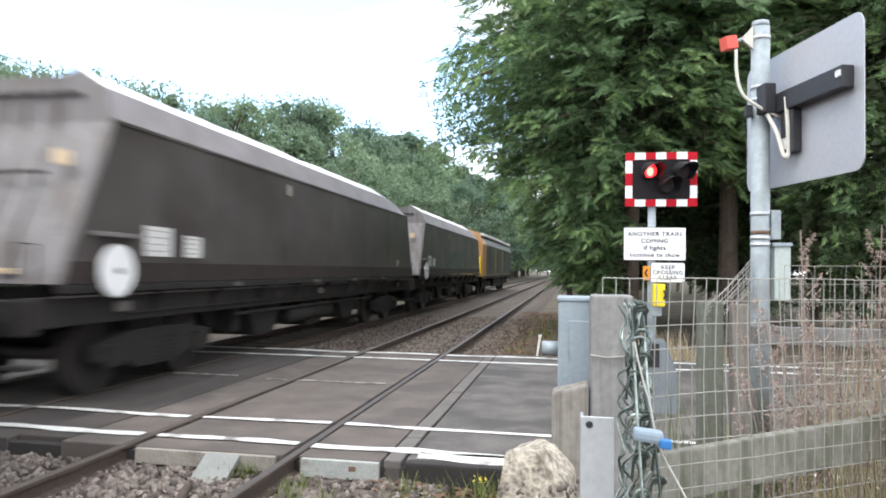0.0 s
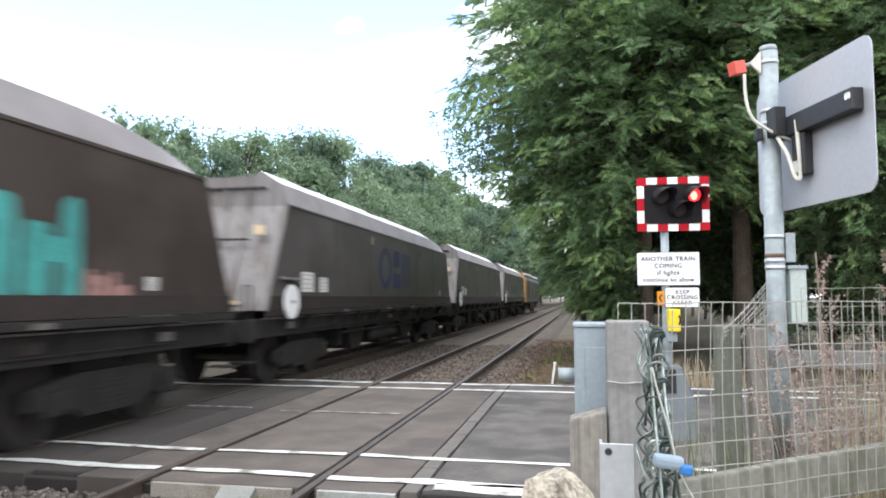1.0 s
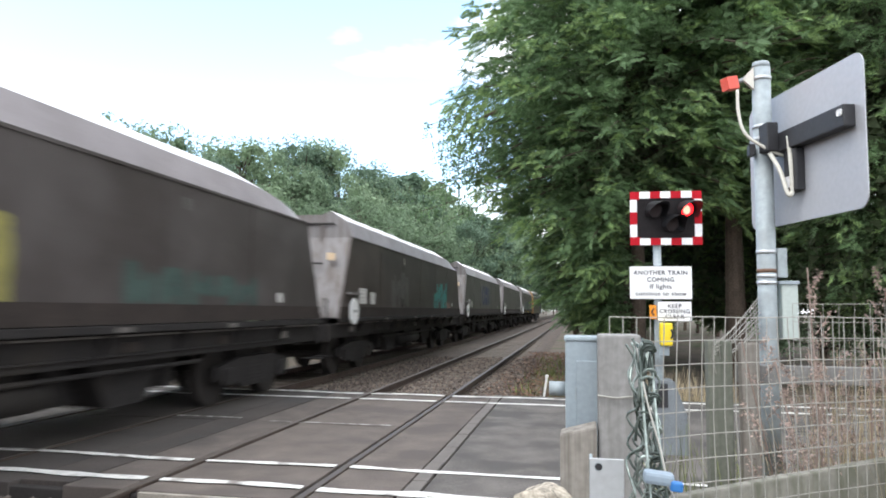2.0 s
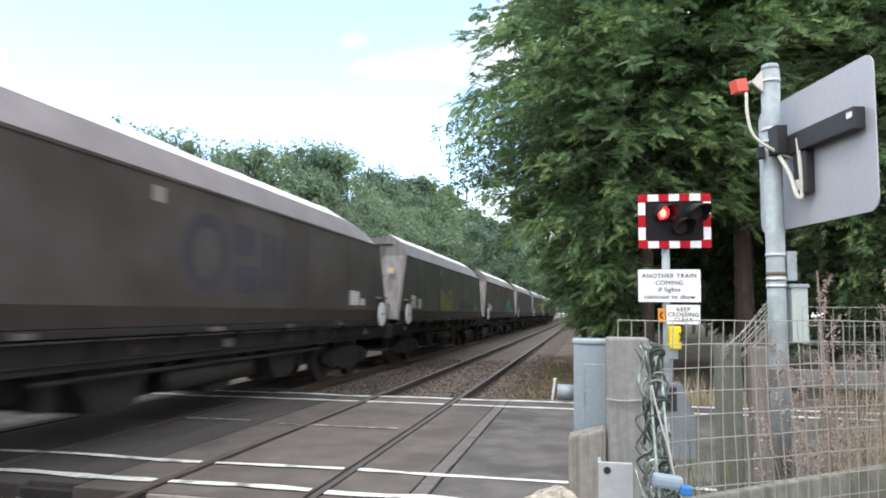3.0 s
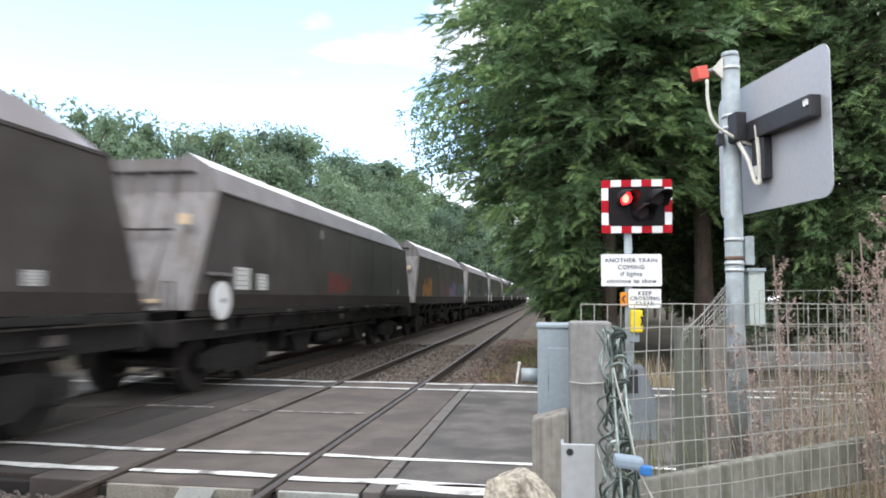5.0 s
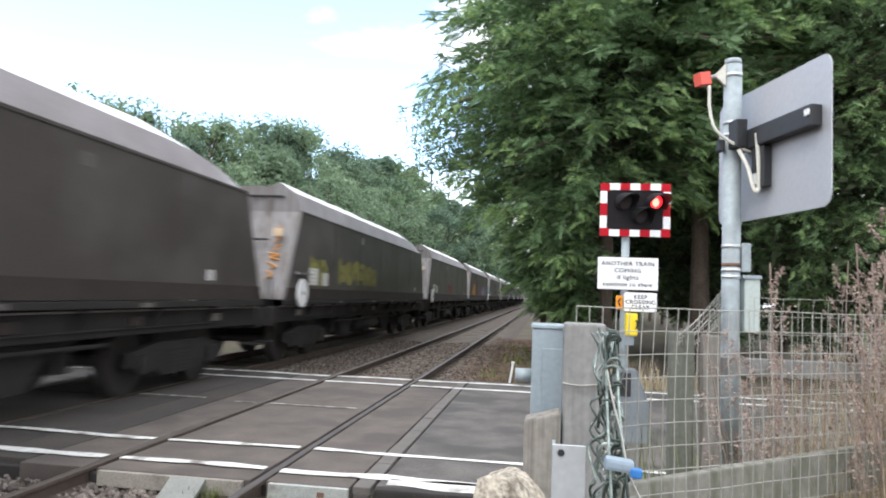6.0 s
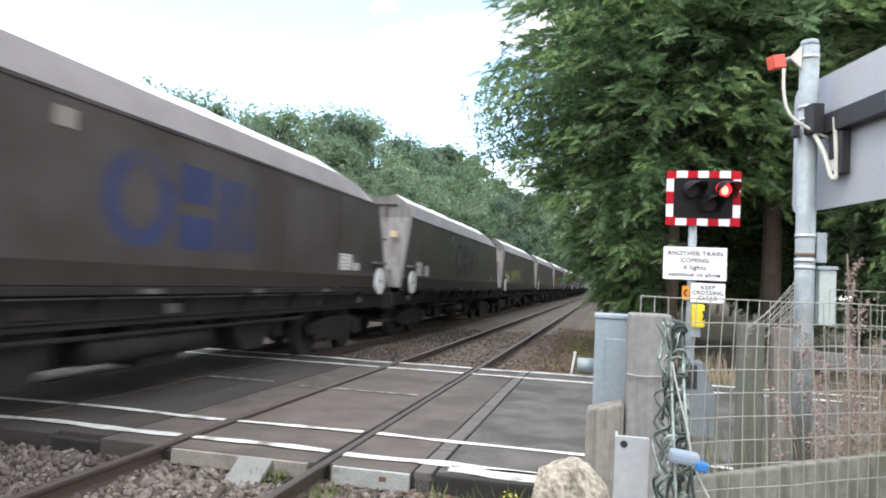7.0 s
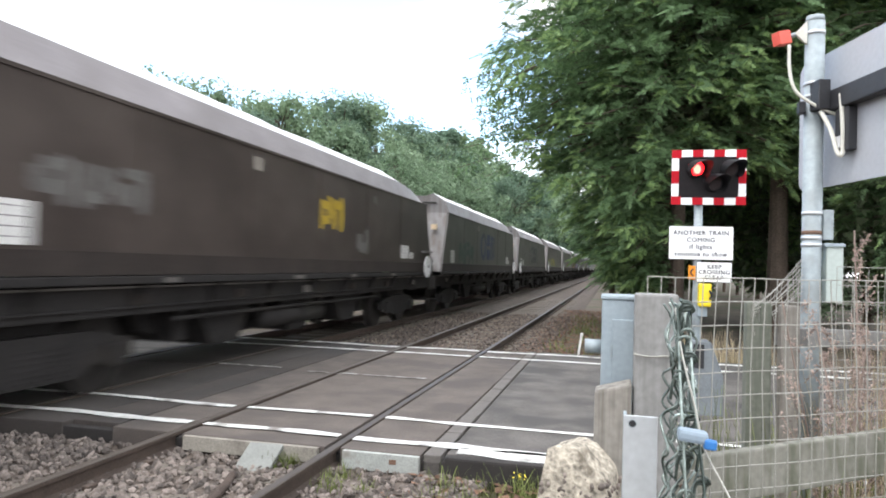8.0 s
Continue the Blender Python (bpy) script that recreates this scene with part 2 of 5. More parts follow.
M_LOGO_FAINT = material("worn_blue_paint", (0.050, 0.047, 0.062), 0.6, 0, 0.6, 1.3, 1.5, 12, 0)
M_LOGO = material("faded_blue_paint", (0.030, 0.042, 0.125), 0.6, 0, 0.6, 1.25, 1.6, 12, 0, (0.055, 0.052, 0.07), 0.56)
M_TEAL = material("teal_spray_paint", (0.06, 0.32, 0.30), 0.6, 0, 0.6, 1.3, 3, 30, 0)
M_TEAL_DULL = material("faded_teal_paint", (0.058, 0.092, 0.082), 0.6, 0, 0.5, 1.3, 3, 30, 0)
M_PALE = material("pale_spray_paint", (0.125, 0.118, 0.112), 0.6, 0, 0.6, 1.3, 3, 30, 0)
M_PINK = material("pink_spray_paint", (0.36, 0.20, 0.18), 0.6, 0, 0.7, 1.2, 4, 30, 0)
M_PURPLE = material("violet_spray_paint", (0.19, 0.16, 0.36), 0.6, 0, 0.6, 1.3, 4, 30, 0)
M_REDSP = material("red_spray_paint", (0.22, 0.06, 0.05), 0.6, 0, 0.6, 1.3, 4, 30, 0)
M_ORSP = material("orange_spray_paint", (0.50, 0.22, 0.045), 0.6, 0, 0.6, 1.3, 4, 30, 0)
M_GOLDSP = material("golden_spray_paint", (0.42, 0.29, 0.03), 0.6, 0, 0.6, 1.3, 4, 30, 0)
M_YGSP = material("lime_spray_paint", (0.27, 0.25, 0.07), 0.6, 0, 0.6, 1.3, 4, 30, 0)
M_BARK = material("bark", (0.10, 0.075, 0.058), 0.95, 0, 0.55, 1.4, 3, 24, 0.8)
M_CONIFER = leaf_material("conifer_sprays", (0.155, 0.245, 0.118), 0.28, 0.4)
M_LEAF_A = leaf_material("broad_leaves", (0.190, 0.268, 0.165), 0.28, 0.45)
M_LEAF_B = leaf_material("pale_leaves", (0.222, 0.305, 0.185), 0.28, 0.45)
M_LEAF_C = leaf_material("dark_leaves", (0.146, 0.218, 0.150), 0.28, 0.45)
# brighter copy of the conifer green, for tips that catch the light
M_CONIFER_TIP = leaf_material("lit_conifer_tips", (0.240, 0.350, 0.138), 0.28, 0.4)
# inner conifer foliage: the crown's own shade is put into this green
M_INNER = leaf_material("shaded_inner_needles", (0.085, 0.110, 0.058), 0.4, 0.2)
M_GRASS = leaf_material("grass", (0.16, 0.19, 0.06), 0.5)
M_DRY = leaf_material("dry_stalks", (0.46, 0.38, 0.25), 0.4)
M_DOCK = leaf_material("dry_dock_seed", (0.37, 0.285, 0.245), 0.4)
M_LITTER = material("dead_leaves", (0.15, 0.085, 0.055), 0.95, 0, 0.7, 1.3, 5, 40, 0, per=0.6)
M_DARK_BROWN = material("dark_brown_steel", (0.032, 0.025, 0.022), 0.8, 0, 0.6, 1.5, 2, 30, 0.1, spec=0.3)
M_BEAM = material("tan_concrete_beam", (0.30, 0.275, 0.235), 0.9, 0, 0.65, 1.2, 5, 60, 0.2, (0.16, 0.14, 0.12), 0.62)
M_JBOX = material("pale_green_grey_paint", (0.46, 0.52, 0.49), 0.55, 0, 0.9, 1.08, 4, 50, 0.03)
M_FLOWER = material("yellow_petals", (0.75, 0.62, 0.03), 0.6)


# ---- mesh helpers ----
def mesh_of(bm, name, mat, smooth=False):
    me = bpy.data.meshes.new(name)
    bm.to_mesh(me)
    bm.free()
    for m in mat if isinstance(mat, (list, tuple)) else [mat]:
        me.materials.append(m)
    if smooth:
        me.polygons.foreach_set("use_smooth", [True] * len(me.polygons))
    return me


def part(name, bm, mat, parent=None, label="", smooth=False):
    """Links a bmesh as one mesh object under a thing or a part."""
    ob = new(name, mesh_of(bm, name, mat, smooth))
    ob.parent = parent
    return tagged(ob, label)


def thing(name, label, category, m=None, group="", kind=""):
    ob = new(name)
    if m is not None:
        ob.matrix_world = m
    return tagged(ob, label, category, group, kind)


def setting(name, bm, mat, label, category="", kind="structure", smooth=False):
    return tagged(part(name, bm, mat, None, label, smooth), "", category, "", kind)


def box(x0, x1, y0, y1, z0, z1, bevel=0.0, bm=None):
    bm = bm or bmesh.new()
    r = bmesh.ops.create_cube(bm, size=1, matrix=Matrix.Translation(((x0 + x1) / 2, (y0 + y1) / 2, (z0 + z1) / 2)) @ Matrix.Diagonal((x1 - x0, y1 - y0, z1 - z0, 1)))
    if bevel:
        es = list({e for v in r["verts"] for e in v.link_edges})
        bmesh.ops.bevel(bm, geom=es, offset=bevel, segments=2, affect="EDGES", profile=0.6)
    return bm


def cyl(a, b, r, r2=None, n=16, bm=None, caps=True):
    bm = bm or bmesh.new()
    a, b = Vector(a), Vector(b)
    q = (b - a).to_track_quat("Z", "Y").to_matrix().to_4x4()
    bmesh.ops.create_cone(bm, cap_ends=caps, segments=n, radius1=r, radius2=r if r2 is None else r2, depth=(b - a).length, matrix=Matrix.Translation((a + b) / 2) @ q)
    return bm


def tube(points, r, n=8, bm=None, closed=False):
    """A round bar along a line of points."""
    bm = bm or bmesh.new()
    pts = [Vector(p) for p in points]
    rings, up = [], Vector((0.13, 0.21, 0.97))
    for i, p in enumerate(pts):
        d = (pts[min(i + 1, len(pts) - 1)] - pts[max(i - 1, 0)]).normalized()
        s = d.cross(up)
        s = s.normalized() if s.length > 1e-3 else d.cross(Vector((1, 0, 0))).normalized()
        t = s.cross(d)
        rings.append([bm.verts.new(p + r * (math.cos(2 * math.pi * k / n) * s + math.sin(2 * math.pi * k / n) * t)) for k in range(n)])
    for a, b in zip(rings, rings[1:]):
        for k in range(n):
            bm.faces.new((a[k], a[(k + 1) % n], b[(k + 1) % n], b[k]))
    bm.faces.new(rings[0][::-1]), bm.faces.new(rings[-1])
    return bm


def bow(points, steps=8):
    """A smooth line through points (Catmull-Rom)."""
    p = [Vector(q) for q in points]
    p = [2 * p[0] - p[1], *p, 2 * p[-1] - p[-2]]
    out = []
    for i in range(1, len(p) - 2):
        for s in range(steps):
            t = s / steps
            out.append(0.5 * (2 * p[i] + (p[i + 1] - p[i - 1]) * t + (2 * p[i - 1] - 5 * p[i] + 4 * p[i + 1] - p[i + 2]) * t * t + (3 * p[i] - p[i - 1] - 3 * p[i + 1] + p[i + 2]) * t ** 3))
    return out + [p[-2]]


def prism(outline, axis, d0, d1, bm=None):
    """A plate: the outline (two coordinates, in the order of the other two axes) drawn out along an axis from d0 to d1."""
    bm = bm or bmesh.new()
    put = {"x": lambda u, v, d: (d, u, v), "y": lambda u, v, d: (u, d, v), "z": lambda u, v, d: (u, v, d)}[axis]
    a = [bm.verts.new(put(u, v, d0)) for u, v in outline]
    b = [bm.verts.new(put(u, v, d1)) for u, v in outline]
    k = len(a)
    bm.faces.new(a), bm.faces.new(b[::-1])
    for i in range(k):
        bm.faces.new((a[i], b[i], b[(i + 1) % k], a[(i + 1) % k]))
    bmesh.ops.recalc_face_normals(bm, faces=bm.faces)
    return bm


def rounded(w, h, r, n=6):
    out = []
    for cx, cy, a0 in ((w / 2 - r, h / 2 - r, 0), (-w / 2 + r, h / 2 - r, 90), (-w / 2 + r, -h / 2 + r, 180), (w / 2 - r, -h / 2 + r, 270)):
        out += [(cx + r * math.cos(radians(a0 + 90 * i / n)), cy + r * math.sin(radians(a0 + 90 * i / n))) for i in range(n + 1)]
    return out


def triangles(name, verts, faces, mats, parent=None, indices=None):
    """One mesh object from arrays that code has worked out."""
    me = bpy.data.meshes.new(name)
    me.from_pydata(verts, [], faces)
    for m in mats if isinstance(mats, (list, tuple)) else [mats]:
        me.materials.append(m)
    if indices is not None:
        me.polygons.foreach_set("material_index", indices)
    me.update()
    ob = new(name, me)
    ob.parent = parent
    return ob


def lettering(text, size, parent, m, mat, wide=1.0):
    """One line of text as a thin mesh, upright, centred, facing -y of the pose m."""
    cu = bpy.data.curves.new("lettering", "FONT")
    cu.body, cu.size, cu.align_x, cu.extrude, cu.space_character, cu.offset = text, size, "CENTER", 0.001, 1.14, 0.0
    tmp = bpy.data.objects.new("lettering_source", cu)
    me = bpy.data.meshes.new_from_object(tmp)
    bpy.data.objects.remove(tmp)
    # stout strokes: the letters laid three times, a hair apart
    v0 = [v.co.copy() for v in me.vertices]
    f0 = [tuple(p.vertices) for p in me.polygons]
    k, vs, fs = size * 0.022, [], []
    for i, d in enumerate(((-k, 0, 0), (k, 0, 0.0003), (0, k, 0.0006))):
        fs += [tuple(j + len(vs) for j in p) for p in f0]
        vs += [(v + Vector(d))[:] for v in v0]
    me = bpy.data.meshes.new("lettering")
    me.from_pydata(vs, [], fs)
    me.materials.append(mat)
    ob = new("lettering", me)
    ob.parent = parent
    ob.matrix_basis = m @ pose(0, 0, 0, 90) @ Matrix.Diagonal((wide, 1, 1, 1))
    return ob


rnd = random.Random(7)
rng = np.random.default_rng(11)

# ---- ground, ballast, road ----
RAIL_R, RAIL_L = -2.02, -3.55          # running rails of the empty track
TRACK, FAR_TRACK = -2.785, -6.25       # track centres
ROAD_N, ROAD_F = 6.32, 13.75           # the road's near and far edge

bm = bmesh.new()
bmesh.ops.create_grid(bm, x_segments=60, y_segments=60, size=1)
for v in bm.verts:
    # finer towards the crossing, out to the horizon
    v.co.x = math.copysign(abs(v.co.x) ** 2.6 * 900, v.co.x) + 1e-3
    v.co.y = math.copysign(abs(v.co.y) ** 2.6 * 900, v.co.y) + 8
    d = max(0, -9 - v.co.x)
    v.co.z = -0.235 + 0.03 * noise.noise(v.co * 0.35) + min(d, 14) * 0.05
ground = setting("ground", bm, M_GROUND, "brown earth beside the railway with weeds and dead leaves", "ground", smooth=True)


def ballast_bed(x0, x1, y0, y1, name, label):
    b = bmesh.new()
    nx, ny = max(2, int((x1 - x0) / 0.25)), int((y1 - y0) / 0.5)
    grid = [[b.verts.new((x0 + (x1 - x0) * i / nx, y0 + (y1 - y0) * j / ny, 0)) for i in range(nx + 1)] for j in range(ny + 1)]
    for row in grid:
        for v in row:
            edge = min(v.co.x - x0, x1 - v.co.x)
            v.co.z = -0.17 + 0.025 * noise.noise(v.co * 2.1) - (0.3 * (1 - edge / 0.5) if edge < 0.5 else 0)
    for j in range(ny):
        for i in range(nx):
            b.faces.new((grid[j][i], grid[j][i + 1], grid[j + 1][i + 1], grid[j + 1][i]))
    return setting(name, b, M_BALLAST_BED, label, "ballast", smooth=True)


ballast_bed(-8.6, -0.6, -12, ROAD_N + 0.1, "ballast_1", "grey and pinkish ballast bed under the tracks")
ballast_bed(-8.6, -0.6, ROAD_F - 0.1, 230, "ballast_2", "grey-brown ballast bed running off into the wood")


def stones(name, x0, x1, y0, y1, count, s0, s1, z, label, mat=None):
    """Loose broken stones in one mesh."""
    base = bmesh.new()
    bmesh.ops.create_icosphere(base, subdivisions=1, radius=1)
    bv = np.array([v.co[:] for v in base.verts])
    bf = np.array([[v.index for v in f.verts] for f in base.faces])
    base.free()
    vs, fs = [], []
    for i in range(count):
        s = rng.uniform(s0, s1)
        q = np.array(Euler(rng.uniform(0, 6.28, 3)).to_matrix())
        shape = bv * rng.uniform(0.72, 1.2, (len(bv), 1)) * np.array([1.2, 0.9, 0.7])
        p = np.array([rng.uniform(x0, x1), rng.uniform(y0, y1), z + rng.uniform(0, 0.02)])
        vs.append(shape @ q.T * s + p)
        fs.append(bf + i * len(bv))
    ob = triangles(name, np.concatenate(vs).tolist(), np.concatenate(fs).tolist(), mat or M_STONE)
    return tagged(ob, label, "gravel", "", "stuff")


stones("ballast_stones", -5.4, -0.7, 4.2, ROAD_N, 3600, 0.018, 0.042, -0.17, "loose pinkish-grey broken ballast stones between the rails")
stones("ballast_stones", -5.2, -1.1, ROAD_F + 0.1, 26, 4800, 0.02, 0.045, -0.17, "loose brown-grey ballast stones beyond the road", M_STONE_FAR)


def litter(name, x0, x1, y0, y1, count, label):
    """Dead leaves and brown crumbs lying on the earth."""
    n = count
    p = np.stack([rng.uniform(x0, x1, n), rng.uniform(y0, y1, n), rng.uniform(-0.2, -0.15, n)], axis=1)
    a, s = rng.uniform(0, 6.28, n), rng.uniform(0.02, 0.055, n)
    vs = []
    for k in range(4):
        t = a + k * 1.571
        vs.append(p + np.stack([np.cos(t) * s, np.sin(t) * s * (1 if k % 2 else 0.6), rng.uniform(0, 0.03, n)], axis=1))
    v = np.stack(vs, axis=1).reshape(-1, 3)
    ob = triangles(name, v.tolist(), (np.arange(n)[:, None] * 4 + np.arange(4)[None, :]).tolist(), M_LITTER)
    return tagged(ob, label, "leaf litter", "", "stuff")


litter("leaf_litter", -1.7, 0.6, ROAD_F + 0.1, 30, 5200, "rust-brown dead leaves on the verge by the track")
litter("leaf_litter", -1.4, 0.5, 4.4, ROAD_N - 0.05, 700, "brown dead leaves and crumbs at the road's edge")


def rail(x, y0, y1, name):
    """Flat-bottomed rail: foot, web and head, with a bright running surface."""
    prof = [(-0.07, -0.155), (0.07, -0.155), (0.07, -0.143), (0.012, -0.125), (0.012, -0.045), (0.035, -0.034), (0.035, -0.006), (0.028, 0), (-0.028, 0), (-0.035, -0.006), (-0.035, -0.034), (-0.012, -0.045), (-0.012, -0.125), (-0.07, -0.143)]
    b = prism(prof, "y", y0, y1)
    for f in b.faces:
        f.material_index = 1 if f.normal.z > 0.7 and f.calc_center_median().z > -0.02 else 0
    ob = new(name, mesh_of(b, name, [M_RAIL_SIDE, M_RAIL_TOP]))
    ob.location.x = x
    return tagged(ob, "brown rusted steel running rail with a worn head", "rail", "rails", "structure")


for x in (RAIL_R, RAIL_L, FAR_TRACK + 0.75, FAR_TRACK - 0.75):
    rail(x, -12, 230, "rail")

# sleepers, seen between the stones
sleeper = thing("sleeper", "weathered timber sleeper half buried in ballast", "sleeper", pose(TRACK, 5.85, 0), "sleepers", "structure")
part("timber", box(-1.28, 1.28, -0.125, 0.125, -0.29, -0.158, 0.012), M_SLEEPER, sleeper)
for s in (-0.765, 0.765):
    for e in (-0.11, 0.11):
        part("rail_clip", box(s + e - 0.03, s + e + 0.03, -0.05, 0.05, -0.158, -0.12, 0.008), M_RAIL_SIDE, sleeper)
for tx in (TRACK, FAR_TRACK):
    for i in range(-4, 50):
        y = 5.85 + 0.68 * i
        if (tx, i) != (TRACK, 0) and not ROAD_N - 0.2 < y < ROAD_F + 0.2:
            copy_thing(sleeper, pose(tx, y, 0))

# the road across the tracks
road = thing("road", "grey-brown level crossing road surface of asphalt and panels", "road", None, "", "structure")


def slab(name, x0, x1, y0, y1, z1, mat, label="", z0=-0.24, bevel=0.012):
    return part(name, box(x0, x1, y0, y1, z0, z1, bevel), mat, road, label)


slab("asphalt", -1.08, 30, ROAD_N + 0.1, ROAD_F, -0.004, M_ASPHALT, "patched grey asphalt")
slab("asphalt", -40, FAR_TRACK - 0.85, ROAD_N, ROAD_F, -0.004, M_ASPHALT)
slab("asphalt", FAR_TRACK + 1.55, RAIL_L - 0.65, ROAD_N + 0.12, ROAD_F, -0.006, M_ASPHALT_DARK)
# crossing panels between and beside the rails, four to a row
for x0, x1 in ((RAIL_L + 0.085, RAIL_R - 0.085), (RAIL_R + 0.05, -1.272), (RAIL_L - 0.63, RAIL_L - 0.05), (FAR_TRACK - 0.665, FAR_TRACK + 0.665), (FAR_TRACK + 0.80, FAR_TRACK + 1.53), (FAR_TRACK - 1.5, FAR_TRACK - 0.8)):
    n, y0, y1 = 2, ROAD_N, ROAD_F - 0.06
    for i in range(n):
        a, b = y0 + (y1 - y0) * i / n, y0 + (y1 - y0) * (i + 1) / n
        slab("crossing_panel", x0, x1, a + 0.006, b - 0.006, rnd.uniform(-0.012, -0.004), M_PANEL if x0 > -4.3 else M_PANEL_DARK, ("brown-grey rubber crossing panel" if x0 > -4.3 else "oily crossing panel, coloured darker for the train's shade") if i == 0 else "")
for i in range(9):
    a = ROAD_N + 0.02 + i * 0.82
    slab("kerb_block", -1.25, -1.105, a, a + 0.81, rnd.uniform(-0.006, 0.004), M_STRIP, "pale concrete edging block" if i == 0 else "")
slab("joint_filler", -5.0, -1.05, ROAD_N + 0.02, ROAD_F - 0.1, -0.05, M_JOINT, "black joint filler")


def painted_line(x0, x1, y, w, mat, wob=0.11, name="line_marking"):
    """A hand-painted band with uneven edges, laid on the road."""
    b = bmesh.new()
    n = max(4, int((x1 - x0) / 0.12))
    lo, hi = [], []
    for i in range(n + 1):
        x = x0 + (x1 - x0) * i / n
        yy = y + wob * noise.noise(Vector((x * 0.9, y * 3, 0)))
        ww = w * (1 + 0.7 * noise.noise(Vector((x * 3.1, y * 5, 2))))
        z = 0.007 if not (RAIL_L - 0.04 < x < RAIL_L + 0.07 or RAIL_R - 0.07 < x < RAIL_R + 0.04) else -0.02
        lo.append(b.verts.new((x, yy - ww / 2, z)))
        hi.append(b.verts.new((x, yy + ww / 2, z)))
    for i in range(n):
        b.faces.new((lo[i], lo[i + 1], hi[i + 1], hi[i]))
    r = bmesh.ops.extrude_face_region(b, geom=b.faces[:])
    for v in r["geom"]:
        if isinstance(v, bmesh.types.BMVert):
            v.co.z -= 0.004
    bmesh.ops.recalc_face_normals(b, faces=b.faces)
    return part(name, b, mat, road, "white painted road line" if mat is M_LINE else "worn pale road line")


for x0, x1 in ((-8.5, RAIL_L - 0.06), (RAIL_L + 0.09, RAIL_R - 0.09), (RAIL_R + 0.06, 9)):
    painted_line(x0, x1, 6.68 if x1 < -1.5 else 6.66, 0.12, M_LINE)
    painted_line(x0, x1, 7.49, 0.085, M_LINE)
    painted_line(x0, x1, 12.58, 0.12, M_LINE)
    painted_line(x0, x1, 13.38, 0.13, M_LINE)
painted_line(-5.4, -4.4, 10.12, 0.06, M_LINE_WORN)
painted_line(-3.9, -2.2, 10.0, 0.05, M_LINE_WORN)
painted_line(-1.0, 0.1, 6.52, 0.2, M_LINE, 0.04)

# pale edge beams and deflector where the panels end
edge_beam = thing("edge_beam", "pale grey steel beam along the end of the crossing panels", "beam", None, "edge beams")
part("beam", box(RAIL_L + 0.13, RAIL_R - 0.13, ROAD_N - 0.05, ROAD_N - 0.002, -0.14, -0.015, 0.006), M_BEAM, edge_beam)
edge_beam = thing("edge_beam", "pale grey steel beam with rust spots beside the rail", "beam", None, "edge beams")
part("beam", box(RAIL_R + 0.09, -1.27, ROAD_N - 0.05, ROAD_N - 0.002, -0.16, -0.012, 0.006), M_EDGE, edge_beam)
part("rust_patch", box(-1.52, -1.46, ROAD_N - 0.054, ROAD_N - 0.049, -0.09, -0.05, 0.002), M_RUST, edge_beam)
deflector = thing("deflector_plate", "sloping pale grey deflector plate between the rails", "plate", pose(-2.60, 6.12, -0.10, 26, 0, 3))
part("plate", box(-0.15, 0.15, -0.17, 0.17, -0.02, 0.02, 0.006), M_STRIP_PALE, deflector)
pipe_run = thing("drain_pipe", "dark brown pipe lying between the rails", "pipe")
part("pipe", tube(bow([(-2.62, 5.75, -0.13), (-2.5, 5.3, -0.15), (-2.42, 4.6, -0.16), (-2.4, 3.4, -0.17)]), 0.035), M_RAIL_SIDE, pipe_run, smooth=True)
verge = setting("kerb", box(-1.07, 0.6, ROAD_N - 0.02, ROAD_N + 0.09, -0.3, 0.0, 0.02), M_JOINT, "dark broken asphalt edge of the road", "kerb")

# ---- the train ----
PITCH, SPEED, SLOWING, FIRST = 17.4, 21.62, 0.03, 7.95
HW, EAVE, SILL = 1.37, 3.19, 1.34
TOP_LEN, OVER = 14.6, 0.8


